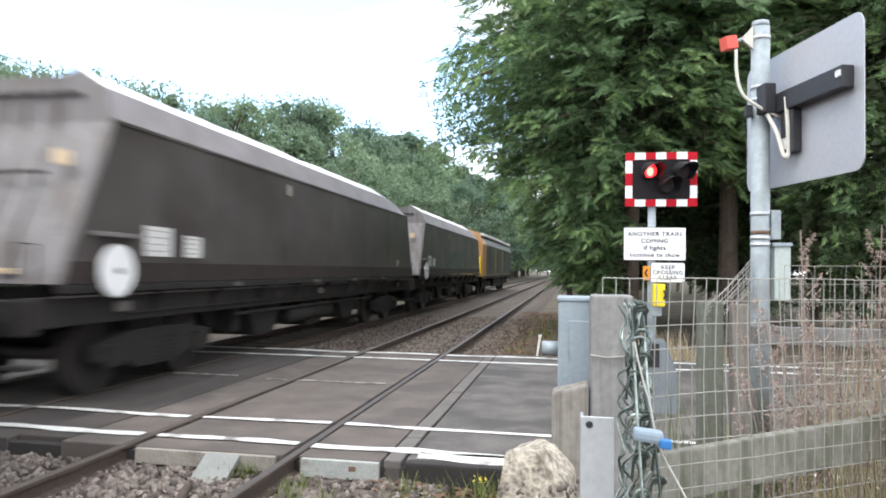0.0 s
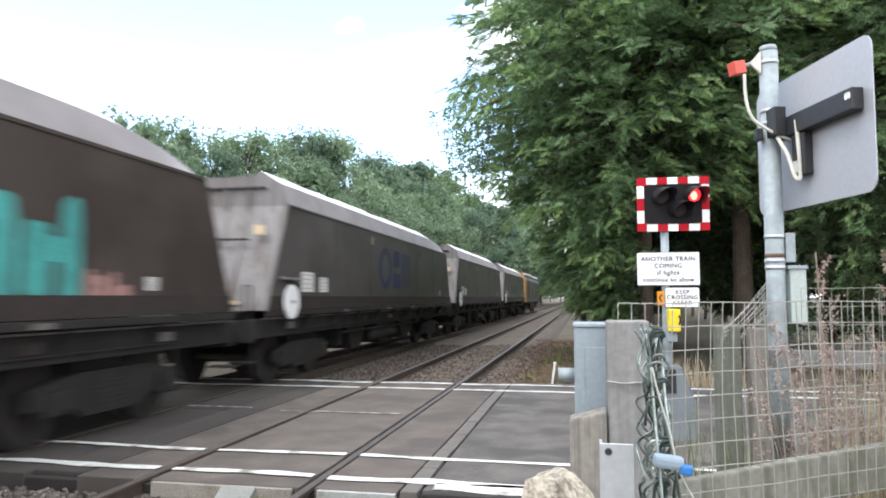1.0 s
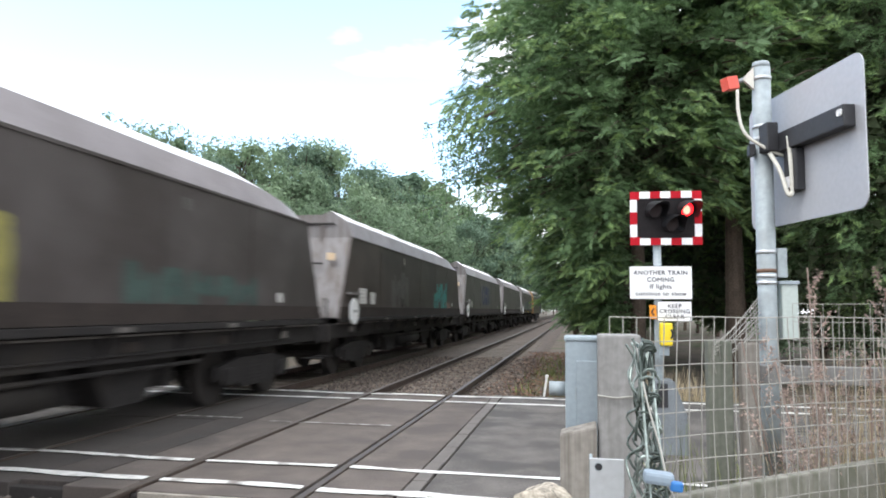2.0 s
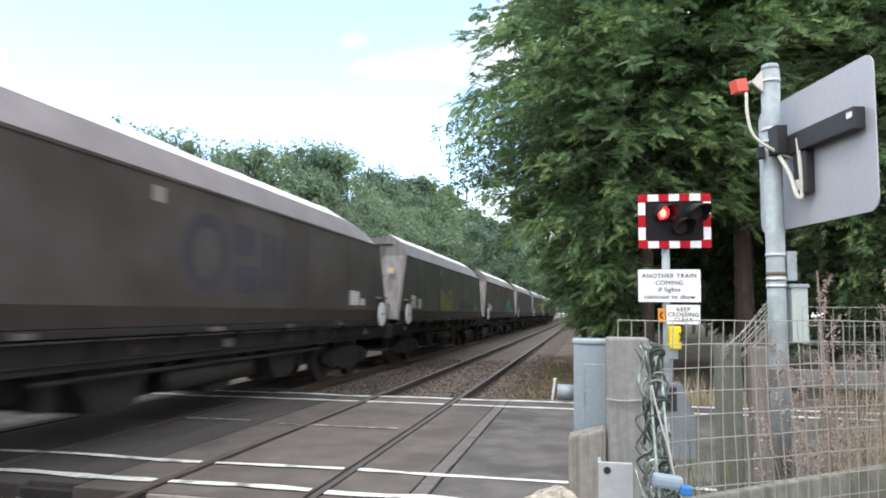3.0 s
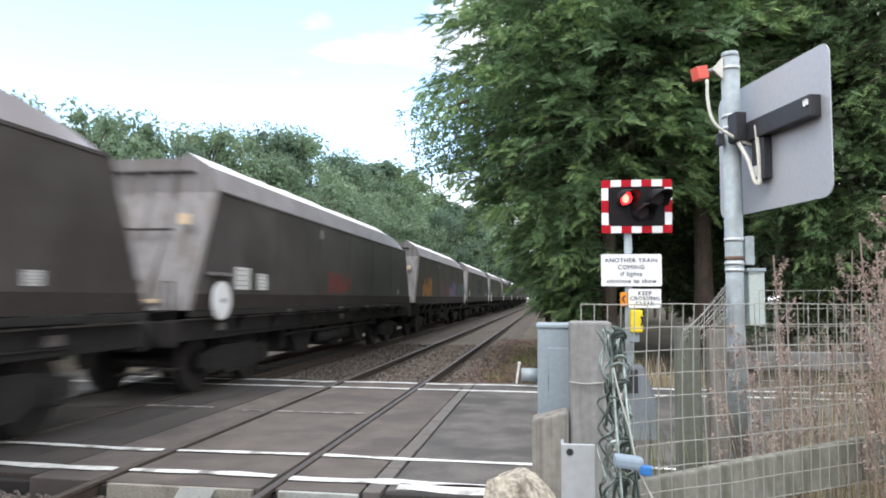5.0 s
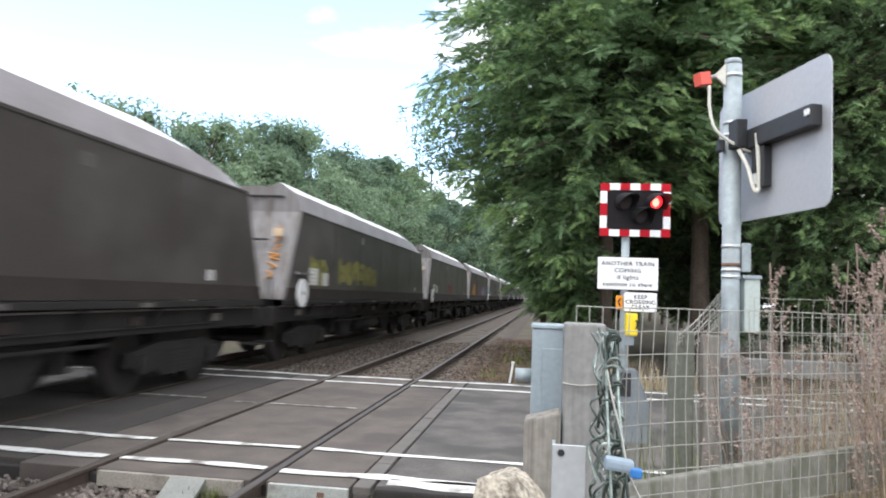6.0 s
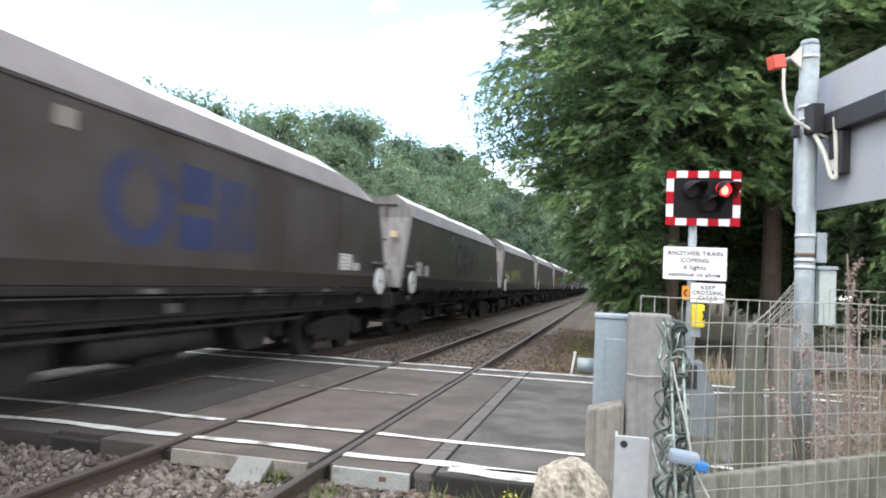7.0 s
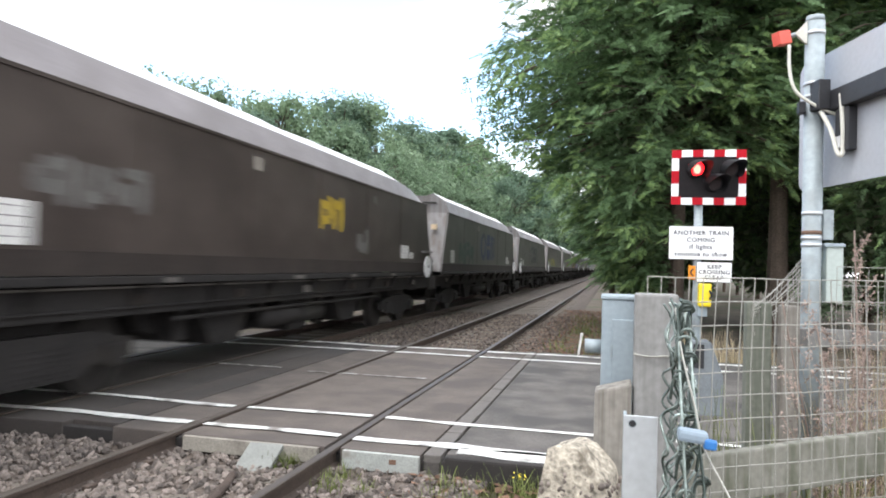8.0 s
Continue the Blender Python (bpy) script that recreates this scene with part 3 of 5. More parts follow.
def build_wagon():
    """A bogie hopper wagon: origin on the rail, under the eave's near corner."""
    w = thing("hopper_wagon", "dark grey bogie coal hopper wagon with pale grey ends", "wagon", None, "coal train")
    for s in (1, -1):
        b = prism([(0, EAVE), (TOP_LEN, EAVE), (TOP_LEN + OVER, SILL), (-OVER, SILL)], "x", s * HW, s * (HW - 0.06))
        part("side_panel", b, M_SIDE, w, "grimy dark grey side sheet")
        part("eave_strip", box(min(s * HW, s * (HW + 0.015)), max(s * HW, s * (HW + 0.015)), 0, TOP_LEN, EAVE - 0.03, EAVE + 0.015, 0.004), M_SIDE, w)
        part("sill", box(min(s * (HW - 0.02), s * (HW + 0.05)), max(s * (HW - 0.02), s * (HW + 0.05)), -OVER - 0.05, TOP_LEN + OVER + 0.05, SILL - 0.10, SILL - 0.01, 0.012), M_UNDER, w)
        part("lower_sheet", prism([(-OVER * 0.88, SILL + 0.24), (TOP_LEN + OVER * 0.88, SILL + 0.24), (TOP_LEN + OVER - 0.01, SILL), (-OVER + 0.01, SILL)], "x", s * HW, s * (HW + 0.014)), M_DARK_BROWN, w, "darker brown lower sheet")
        part("side_pipe", tube([(s * 1.30, -OVER, 1.205), (s * 1.30, TOP_LEN + OVER, 1.205)], 0.014, 6), M_STRIP, w)
        part("side_pipe", tube([(s * 1.24, 0.4, 0.97), (s * 1.24, TOP_LEN - 0.4, 0.97)], 0.018, 6), M_UNDER, w)
        for i in range(7):
            y = 0.3 + i * 2.25
            part("cleat", box(min(s * 1.22, s * 1.27), max(s * 1.22, s * 1.27), y, y + 0.22, 1.0, 1.12, 0.01), M_DARK_BROWN if i % 3 else M_STRIP, w)
        part("solebar", box(min(s * 1.12, s * 1.22), max(s * 1.12, s * 1.22), -OVER - 0.3, TOP_LEN + OVER + 0.3, 0.88, 1.20, 0.02), M_UNDER, w)
        for i in range(9):
            y = 1.0 + i * (TOP_LEN - 2) / 8
            part("bracket", prism([(s * 1.2, SILL - 0.1), (s * (HW + 0.03), SILL - 0.1), (s * 1.22, 0.92)], "y", y - 0.02, y + 0.02), M_UNDER, w)
        # canopy side, leaning in, with a dented rim that bows down to the eave at the far end
        b = bmesh.new()
        rows_ = []
        n = 36
        for i in range(n + 1):
            yy = TOP_LEN * i / n
            drop = max(0.0, (yy - (TOP_LEN - 2.7)) / 2.7)
            f = 1 - 0.93 * drop ** 2.6
            dent = 0.012 * noise.noise(Vector((yy * 0.8, s * 3, 0))) + 0.007 * noise.noise(Vector((yy * 2.9, s * 5, 4)))
            rows_.append([b.verts.new(p) for p in (
                (s * HW, yy, EAVE + 0.01),
                (s * (1.24 + dent), yy, EAVE + 0.02 + 0.36 * f),
                (s * (0.84 + dent), yy, EAVE + 0.03 + (0.60 + 2.2 * dent) * f),
                (s * 0.76, yy, EAVE + 0.02 + 0.40 * f))])
        for p, q in zip(rows_, rows_[1:]):
            for k in range(3):
                fc = b.faces.new((p[k], q[k], q[k + 1], p[k + 1]))
                # upper strips get the bright colour, as if lit by the sky
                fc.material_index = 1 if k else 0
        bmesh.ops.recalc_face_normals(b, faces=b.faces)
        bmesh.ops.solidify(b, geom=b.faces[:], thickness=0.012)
        part("canopy", b, [M_CANOPY, M_CANOPY_TOP], w, "pale grey inward-leaning canopy, its dented rim coloured bright as if sky-lit")
    for y, d in ((0, -1), (TOP_LEN, 1)):
        hump, crest = (0.36, 0.62) if d < 0 else (0.05, 0.07)
        out = [(-HW + 0.005, EAVE), (-1.22, EAVE + hump), (-0.85, EAVE + crest), (-0.6, EAVE + crest * 0.87), (0.6, EAVE + crest * 0.87), (0.85, EAVE + crest), (1.22, EAVE + hump), (HW - 0.005, EAVE)]
        part("end_gable", prism(out, "y", y + 0.003 * d, y - 0.04 * d), M_END, w)
        # sloping end sheet, wider than deep
        b = bmesh.new()
        zs = ((EAVE, y), (2.45, y + d * OVER * 0.39), (SILL, y + d * OVER))
        rings = [[b.verts.new((sx * (HW - 0.002), yy, z)) for sx in (-1, 1)] for z, yy in zs]
        for p, q in zip(rings, rings[1:]):
            b.faces.new((p[0], p[1], q[1], q[0]))
        bmesh.ops.recalc_face_normals(b, faces=b.faces)
        bmesh.ops.solidify(b, geom=b.faces[:], thickness=0.03)
        part("end_sheet", b, M_END, w, "pale grey end sheet streaked with rust")
        if d < 0:
            part("end_beam", box(-0.95, 0.95, y - 0.05, y - 0.004, EAVE + 0.30, EAVE + 0.34, 0.008), M_UNDER, w)
            for sx in (-0.62, -0.2, 0.2, 0.62):
                part("gable_rib", box(sx - 0.03, sx + 0.03, y - 0.05, y - 0.004, EAVE - 0.14, EAVE + 0.295, 0.006), M_END, w)
        yy = y + d * (OVER * 0.42)
        part("end_rail", tube([(-0.95, yy + d * 0.07, 2.56), (0.82, yy + d * 0.07, 2.56)], 0.02), M_UNDER, w)
        for sx in (-0.62, -0.2, 0.2, 0.62):
            part("stiffener", prism([(y + d * 0.01, EAVE - 0.15), (y + d * 0.07, EAVE - 0.15), (y + d * (OVER + 0.05), SILL + 0.05), (y + d * (OVER - 0.01), SILL + 0.05)], "x", sx - 0.03, sx + 0.03), M_END, w)
        ye = y + d * OVER * 0.98
        part("end_plate", box(0.55, 0.85, min(ye, ye + d * 0.03), max(ye, ye + d * 0.03), SILL + 0.10, SILL + 0.16, 0.004), M_AMBER_PLATE, w, "small orange reflector plate")
        ye = y + d * OVER * 0.42
        part("end_plate", box(0.90, 1.08, min(ye, ye + d * 0.06), max(ye, ye + d * 0.06), 2.64, 2.80, 0.004), M_AMBER_PLATE, w, "pale amber reflector")
        yh = y + d * (OVER + 0.3)
        part("headstock", box(-1.25, 1.25, min(yh, yh - d * 0.14), max(yh, yh - d * 0.14), 0.82, 1.18, 0.02), M_UNDER, w)
        for sx in (-0.87, 0.87):
            b = cyl((sx, yh, 1.02), (sx, yh + d * 0.36, 1.02), 0.09)
            cyl((sx, yh + d * 0.34, 1.02), (sx, yh + d * 0.40, 1.02), 0.23, bm=b)
            part("buffer", b, M_UNDER, w)
        part("coupler", box(-0.09, 0.09, min(yh, yh + d * 0.5), max(yh, yh + d * 0.5), 0.93, 1.09, 0.02), M_UNDER, w)
        for sx in (-1.1, 1.1):
            part("end_ladder", tube([(sx, yh, 1.15), (sx, yh, 1.75), (sx, yh - d * 0.25, 1.75), (sx, yh - d * 0.25, 1.15)], 0.016), M_UNDER, w)
            part("step", box(sx - 0.2, sx + 0.2, yh - 0.12, yh + 0.12, 0.5, 0.53, 0.006), M_UNDER, w)
    # inner hopper, discharge chutes, pipes
    part("hopper_floor", box(-HW + 0.08, HW - 0.08, 0.1, TOP_LEN - 0.1, 1.4, 3.0), M_COAL, w)
    for c in (4.9, 7.3, 9.7):
        part("chute", prism([(c - 1.05, 1.3), (c + 1.05, 1.3), (c + 0.35, 0.34), (c - 0.35, 0.34)], "x", -1.02, 1.02), M_UNDER, w)
    part("centre_sill", box(-0.32, 0.32, -0.75, TOP_LEN + 0.75, 0.72, 1.27, 0.02), M_UNDER, w)
    for c in (1.45, TOP_LEN - 1.45):
        part("bolster", box(-0.93, 0.93, c - 0.42, c + 0.42, 0.34, 0.95, 0.04), M_UNDER, w)
    for s in (1, -1):
        part("door_beam", prism([(2.9, 1.28), (11.7, 1.28), (11.2, 0.62), (10.4, 0.40), (4.2, 0.40), (3.4, 0.62)], "x", s * 0.56, s * 0.66), M_UNDER, w)
        for c in (3.9, 6.1, 8.5, 10.7):
            part("door_gear", box(min(s * 0.66, s * 0.95), max(s * 0.66, s * 0.95), c - 0.14, c + 0.14, 0.46, 1.2, 0.02), M_UNDER, w)
    part("brake_pipe", tube([(1.16, 3.4, 0.78), (1.16, 11.2, 0.78)], 0.03), M_UNDER, w)
    part("air_tank", cyl((1.0, 5.9, 0.62), (1.0, 8.2, 0.62), 0.17), M_UNDER, w, smooth=True)
    # bogies
    for c in (1.45, TOP_LEN - 1.45):
        for s in (1, -1):
            prof = [(c - 1.32, 0.62), (c - 1.32, 0.42), (c - 0.72, 0.38), (c - 0.5, 0.26), (c + 0.5, 0.26), (c + 0.72, 0.38), (c + 1.32, 0.42), (c + 1.32, 0.62), (c + 0.6, 0.74), (c - 0.6, 0.74)]
            part("bogie_frame", prism(prof, "x", s * 0.97, s * 1.09), M_UNDER, w)
            part("axle_box", box(min(s * 1.05, s * 1.16), max(s * 1.05, s * 1.16), c - 1.16, c - 0.84, 0.33, 0.60, 0.03), M_UNDER, w)
            part("axle_box", box(min(s * 1.05, s * 1.16), max(s * 1.05, s * 1.16), c + 0.84, c + 1.16, 0.33, 0.60, 0.03), M_UNDER, w)
            for e in (-0.22, 0, 0.22):
                part("spring", tube([(s * 1.04 + 0.06 * math.cos(a * 0.9), c + e + 0.06 * math.sin(a * 0.9), 0.31 + a * 0.0085) for a in range(36)], 0.016, 5), M_UNDER, w)
        for e in (-1.0, 1.0):
            for s in (1, -1):
                b = cyl((s * 0.69, c + e, 0.455), (s * 0.82, c + e, 0.455), 0.455, n=32)
                cyl((s * 0.66, c + e, 0.455), (s * 0.69, c + e, 0.455), 0.485, n=32, bm=b)
                cyl((s * 0.80, c + e, 0.455), (s * 0.86, c + e, 0.455), 0.13, n=16, bm=b)
                part("wheel", b, M_WHEEL, w)
            part("axle", cyl((-0.66, c + e, 0.455), (0.66, c + e, 0.455), 0.08), M_WHEEL, w)
    for i in range(1, 6):
        part("seam", box(HW, HW + 0.005, i * 2.45 - 0.012, i * 2.45 + 0.012, SILL + 0.25, EAVE - 0.04), M_SIDE, w)
    part("data_panel", box(HW, HW + 0.006, 4.98, 5.15, 2.86, 3.05, 0.001), M_AMBER_PALE, w)
    part("data_panel", box(HW, HW + 0.006, 10.2, 10.38, 2.84, 3.0, 0.001), M_PALE, w)
    for y in (2.9, 6.3, 8.9, 11.5):
        part("label_plate", box(HW + 0.05, HW + 0.055, y, y + rnd.uniform(0.2, 0.4), SILL - 0.09, SILL - 0.03), M_STRIP, w)
    return w


def data_panels(w, spots):
    """White data panels, with rows of plain bars for their small print."""
    for y0, y1, z0, z1 in spots:
        p = part("data_panel", box(HW, HW + 0.008, y0, y1, z0, z1, 0.001), M_WHITE_DIRTY, w, "white data panel with small print")
        for i in range(4):
            z = z1 - (i + 0.6) * (z1 - z0) / 4.4
            part("print_bar", box(HW + 0.008, HW + 0.010, y0 + 0.05 * (y1 - y0), y1 - rnd.uniform(0.08, 0.35) * (y1 - y0), z - 0.008 * (z1 - z0) / 0.35, z + 0.004), M_CANOPY, p)


PANELS = {0: ((0.62, 1.2, 1.66, 2.03), (1.52, 1.95, 1.66, 1.95), (13.3, 13.5, 1.64, 1.8)), 1: ((0.38, 0.94, 1.62, 2.02), (12.35, 13.0, 1.68, 2.0), (13.12, 13.42, 1.68, 1.84))}


def brake_wheel(w, y):
    b = cyl((HW + 0.05, y, 1.48), (HW + 0.10, y, 1.48), 0.30, n=40)
    bmesh.ops.bevel(b, geom=[e for e in b.edges if len(e.link_faces) == 2 and e.calc_face_angle(0) > 1], offset=0.012, segments=2, affect="EDGES")
    d = part("brake_disc", b, M_WHITE, w, "round white brake indicator disc")
    part("hub", cyl((HW - 0.02, y, 1.48), (HW + 0.115, y, 1.48), 0.04), M_UNDER, d)
    part("guard", box(HW, HW + 0.12, y - 0.36, y + 0.36, 1.86, 1.91, 0.01), M_END, w)


def spray(w, y0, y1, z0, z1, mat, seed, letters=3, name="paint_stroke"):
    """Sprayed paint: stout upright blocks and bars that fill a band of the side sheet; no readable letters."""
    r = random.Random(seed)
    step = (y1 - y0) / letters
    hgt = z1 - z0
    for i in range(letters):
        c = y0 + (i + 0.5) * step
        b = bmesh.new()
        lay = 0
        flip, tall = r.choice((-1, 1)), r.uniform(0.75, 1.0)
        shapes = [(-0.44, -0.12, 0.0, tall), (r.uniform(-0.02, 0.14), 0.46, r.uniform(0, 0.4), r.uniform(0.55, 1.0))]
        for q in range(r.choice((1, 2, 3))):
            zc = r.uniform(0.10, 0.90)
            shapes.append((r.uniform(-0.42, -0.25), r.uniform(0.2, 0.5), zc - 0.11, zc + 0.11))
        shapes = [(c + flip * step * (a0 + a1) / 2 - step * (a1 - a0) / 2, c + flip * step * (a0 + a1) / 2 + step * (a1 - a0) / 2, z0 + hgt * b0, z0 + hgt * b1) for a0, a1, b0, b1 in shapes]
        for u0, u1, v0, v1 in shapes:
            lay += 1
            x = HW + 0.0025 + 0.0004 * (i * 5 + lay)
            ring_ = []
            for k in range(16):
                a = 2 * math.pi * k / 16
                ca, sa = math.cos(a), math.sin(a)
                wob = 1 + 0.14 * noise.noise(Vector((ca * 2 + seed, sa * 2 + i, lay)))
                ring_.append(b.verts.new((x, (u0 + u1) / 2 + (u1 - u0) / 2 * math.copysign(abs(ca) ** 0.55, ca) * wob, (v0 + v1) / 2 + (v1 - v0) / 2 * math.copysign(abs(sa) ** 0.55, sa) * wob)))
            b.faces.new(ring_)
        part(name, b, mat, w)


def company_mark(w, mat):
    """The faded blue company mark as plain round and upright shapes."""
    b = bmesh.new()
    y = 5.8
    def ring(c, ry, rz, wd, a0=0, a1=360):
        n = 24
        vs = []
        for i in range(n + 1):
            a = radians(a0 + (a1 - a0) * i / n)
            vs.append([b.verts.new((HW + 0.003, c + f * ry * math.cos(a), 2.32 + f * rz * math.sin(a))) for f in (1, 1 - wd)])
        for p, q in zip(vs, vs[1:]):
            b.faces.new((p[0], q[0], q[1], p[1]))
    ring(y + 0.45, 0.60, 0.56, 0.36)
    mark = part("company_mark", b, mat, w, "faded blue company mark in plain shapes")
    for u0, u1, z0, z1 in ((1.20, 1.95, 1.80, 2.22), (1.20, 1.90, 2.38, 2.84), (2.12, 2.34, 1.82, 2.80), (2.46, 2.68, 1.82, 2.80), (2.84, 3.06, 1.85, 2.78)):
        block = bmesh.new()
        block.faces.new([block.verts.new((HW + 0.004, y + u, z)) for u, z in ((u0, z0), (u1, z0), (u1, z1), (u0, z1))])
        part("mark_block", block, mat, mark)


base_wagon = build_wagon()
wagons = {}
WAGON_DISC = {-1: 0, 0: 0, 1: 0, 2: 0, 3: 0, 4: 1, 5: 1, 6: 0, 7: 0, 8: 0, 9: 1, 10: 1, 11: 0}
for k in range(-1, 12):
    wagons[k] = base_wagon if k == -1 else copy_thing(base_wagon, pose(FAR_TRACK, FIRST - PITCH * k, 0))
for k, w in wagons.items():
    if k in (2, 5, 10):
        # browner, dirtier wagons
        for p in w.children:
            if p.name.startswith(("side_panel", "seam", "eave_strip")):
                p.material_slots[0].link = "OBJECT"
                p.material_slots[0].material = M_SIDE_BROWN
    if k != 5:
        data_panels(w, PANELS[WAGON_DISC[k]])
    brake_wheel(w, 0.0 if WAGON_DISC[k] == 0 else TOP_LEN + 0.05)
    if k in (1, 4, 8, 9):
        company_mark(w, M_LOGO if k in (1, 9) else M_LOGO_FAINT)
        tagged(w, "dark grey hopper wagon with a faded blue company mark")
spray(wagons[2], 9.6, 12.2, 1.42, 2.6, M_TEAL, 1, 3), spray(wagons[2], 12.2, 13.0, 1.45, 1.9, M_PINK, 2, 2), spray(wagons[2], 3.6, 5.7, 1.45, 2.65, M_PALE, 3, 4)
spray(wagons[5], 8.6, 11.15, 1.5, 2.42, M_PURPLE, 4, 4), spray(wagons[5], 8.8, 10.9, 1.55, 2.0, M_PINK, 41, 3), spray(wagons[5], 11.5, 14.2, 1.55, 2.4, M_PALE, 5, 4), spray(wagons[5], 13.2, 14.9, 1.75, 2.35, M_TEAL, 6, 5)
spray(wagons[5], 5.4, 8.5, 1.6, 2.35, M_REDPALE, 7, 4), spray(wagons[5], 0.75, 3.05, 1.48, 2.50, M_ORSP, 8, 3)
spray(wagons[6], 5.6, 7.5, 1.6, 2.2, M_REDSP, 9, 2)
spray(wagons[7], 0.6, 1.9, 1.62, 2.35, M_YGSP, 10, 2), spray(wagons[7], 2.8, 6.8, 1.7, 2.4, M_YGSP, 11, 6)
spray(wagons[9], 1.6, 4.2, 1.55, 2.4, M_TEAL_DULL, 12, 4)
spray(wagons[10], 7.3, 8.5, 2.12, 2.78, M_GOLDSP, 13, 2), spray(wagons[10], 0.9, 2.6, 2.0, 2.55, M_PALE, 14, 3), spray(wagons[10], 9.2, 10.0, 1.7, 2.3, M_PALE, 19, 1)
spray(wagons[3], 2.4, 3.4, 1.55, 2.0, M_PALE, 16, 3), spray(wagons[3], 5.0, 7.4, 1.5, 2.4, M_YGSP, 17, 3), spray(wagons[3], 9.0, 12.5, 1.5, 2.1, M_TEAL_DULL, 18, 5)
spray(wagons[-1], 4, 9, 1.5, 2.5, M_TEAL_DULL, 15, 5)
# gilt scrawl down one wagon's end sheet
for i in range(6):
    r = random.Random(300 + i)
    z = 2.78 - i * 0.19
    f0 = (EAVE - z) / (EAVE - SILL) * OVER
    pts = [(0.95 + r.uniform(-0.13, 0.13), -f0 - 0.012 + 0.44 * dz, z + dz) for dz in (0.07, 0.03, -0.02, -0.07)]
    part("paint_stroke", tube(bow(pts, 4), 0.022, 6), M_ORSP, wagons[7])
for k, words in ((2, "teal and pale"), (5, "violet, red and orange"), (6, "red"), (7, "lime"), (10, "yellow and white")):
    tagged(wagons[k], "dark grey hopper wagon with %s sprayed paint marks" % words)


def build_locomotive():
    l = thing("locomotive", "dark blue diesel locomotive with a yellow and orange end", "locomotive", None, "coal train")
    L = 20.4
    prof = [(-1.32, 1.15), (1.32, 1.15), (1.32, 3.1), (1.05, 3.75), (0.5, 3.95), (-0.5, 3.95), (-1.05, 3.75), (-1.32, 3.1)]
    part("body", prism(prof, "y", 2.2, L - 2.2), M_LOCO, l, "dark blue body side")
    for y0, y1, d in ((0, 2.2, -1), (L - 2.2, L, 1)):
        b = prism(prof, "y", y0 + 0.002, y1 - 0.002)
        for v in b.verts:
            if (v.co.y < 1 or v.co.y > L - 1) and v.co.z > 2.3:
                v.co.y -= d * 0.55 * (v.co.z - 2.3) / 1.6
        part("cab", b, M_LOCO_ORANGE if d < 0 else M_LOCO, l, "grimy orange cab" if d < 0 else "dark blue cab")
        ye = 0 if d < 0 else L
        for sx in (-0.62, 0.62):
            part("cab_window", box(sx - 0.42, sx + 0.42, ye - d * 0.22 - 0.03, ye - d * 0.22 + 0.05, 2.55, 3.15, 0.03), M_BLACK, l)
            part("headlight", cyl((sx * 1.3, ye - 0.03, 1.6), (sx * 1.3, ye + 0.05, 1.6), 0.1), M_WHITE, l)
            part("buffer", cyl((sx * 1.4, ye, 1.02), (sx * 1.4, ye + d * 0.45, 1.02), 0.2), M_UNDER, l)
        part("end_panel", box(-1.25, 1.25, ye - 0.02, ye + 0.03, 1.2, 2.3, 0.02), M_YELLOW, l)
    for s in (1, -1):
        for y in (4, 6.5, 9, 11.5, 14):
            part("door", box(min(s * 1.32, s * 1.34), max(s * 1.32, s * 1.34), y, y + 1.6, 1.4, 3.0, 0.008), M_LOCO_GOLD if y in (6.5, 11.5) else M_LOCO, l)
        part("roof_edge", box(min(s * 0.98, s * 1.30), max(s * 0.98, s * 1.30), 0.9, L - 0.9, 3.60, 3.76, 0.02), M_CANOPY_TOP, l, "pale roof edge")
        part("waist_band", box(min(s * 1.321, s * 1.335), max(s * 1.321, s * 1.335), 2.3, L - 2.3, 1.20, 1.27, 0.004), M_LOCO_GOLD, l)
        part("footstep", box(min(s * 1.2, s * 1.36), max(s * 1.2, s * 1.36), 0.3, L - 0.3, 1.0, 1.15, 0.01), M_UNDER, l)
    part("fuel_tank", box(-1.2, 1.2, 7.5, 12.9, 0.4, 1.0, 0.08), M_UNDER, l)
    for c in (4.0, L - 4.0):
        for s in (1, -1):
            part("bogie_frame", box(min(s * 0.98, s * 1.12), max(s * 0.98, s * 1.12), c - 2.4, c + 2.4, 0.45, 0.85, 0.06), M_UNDER, l)
            for e in (-1.8, 0, 1.8):
                part("wheel", cyl((s * 0.68, c + e, 0.53), (s * 0.82, c + e, 0.53), 0.53, n=28), M_WHEEL, l)
    return l


loco = build_locomotive()

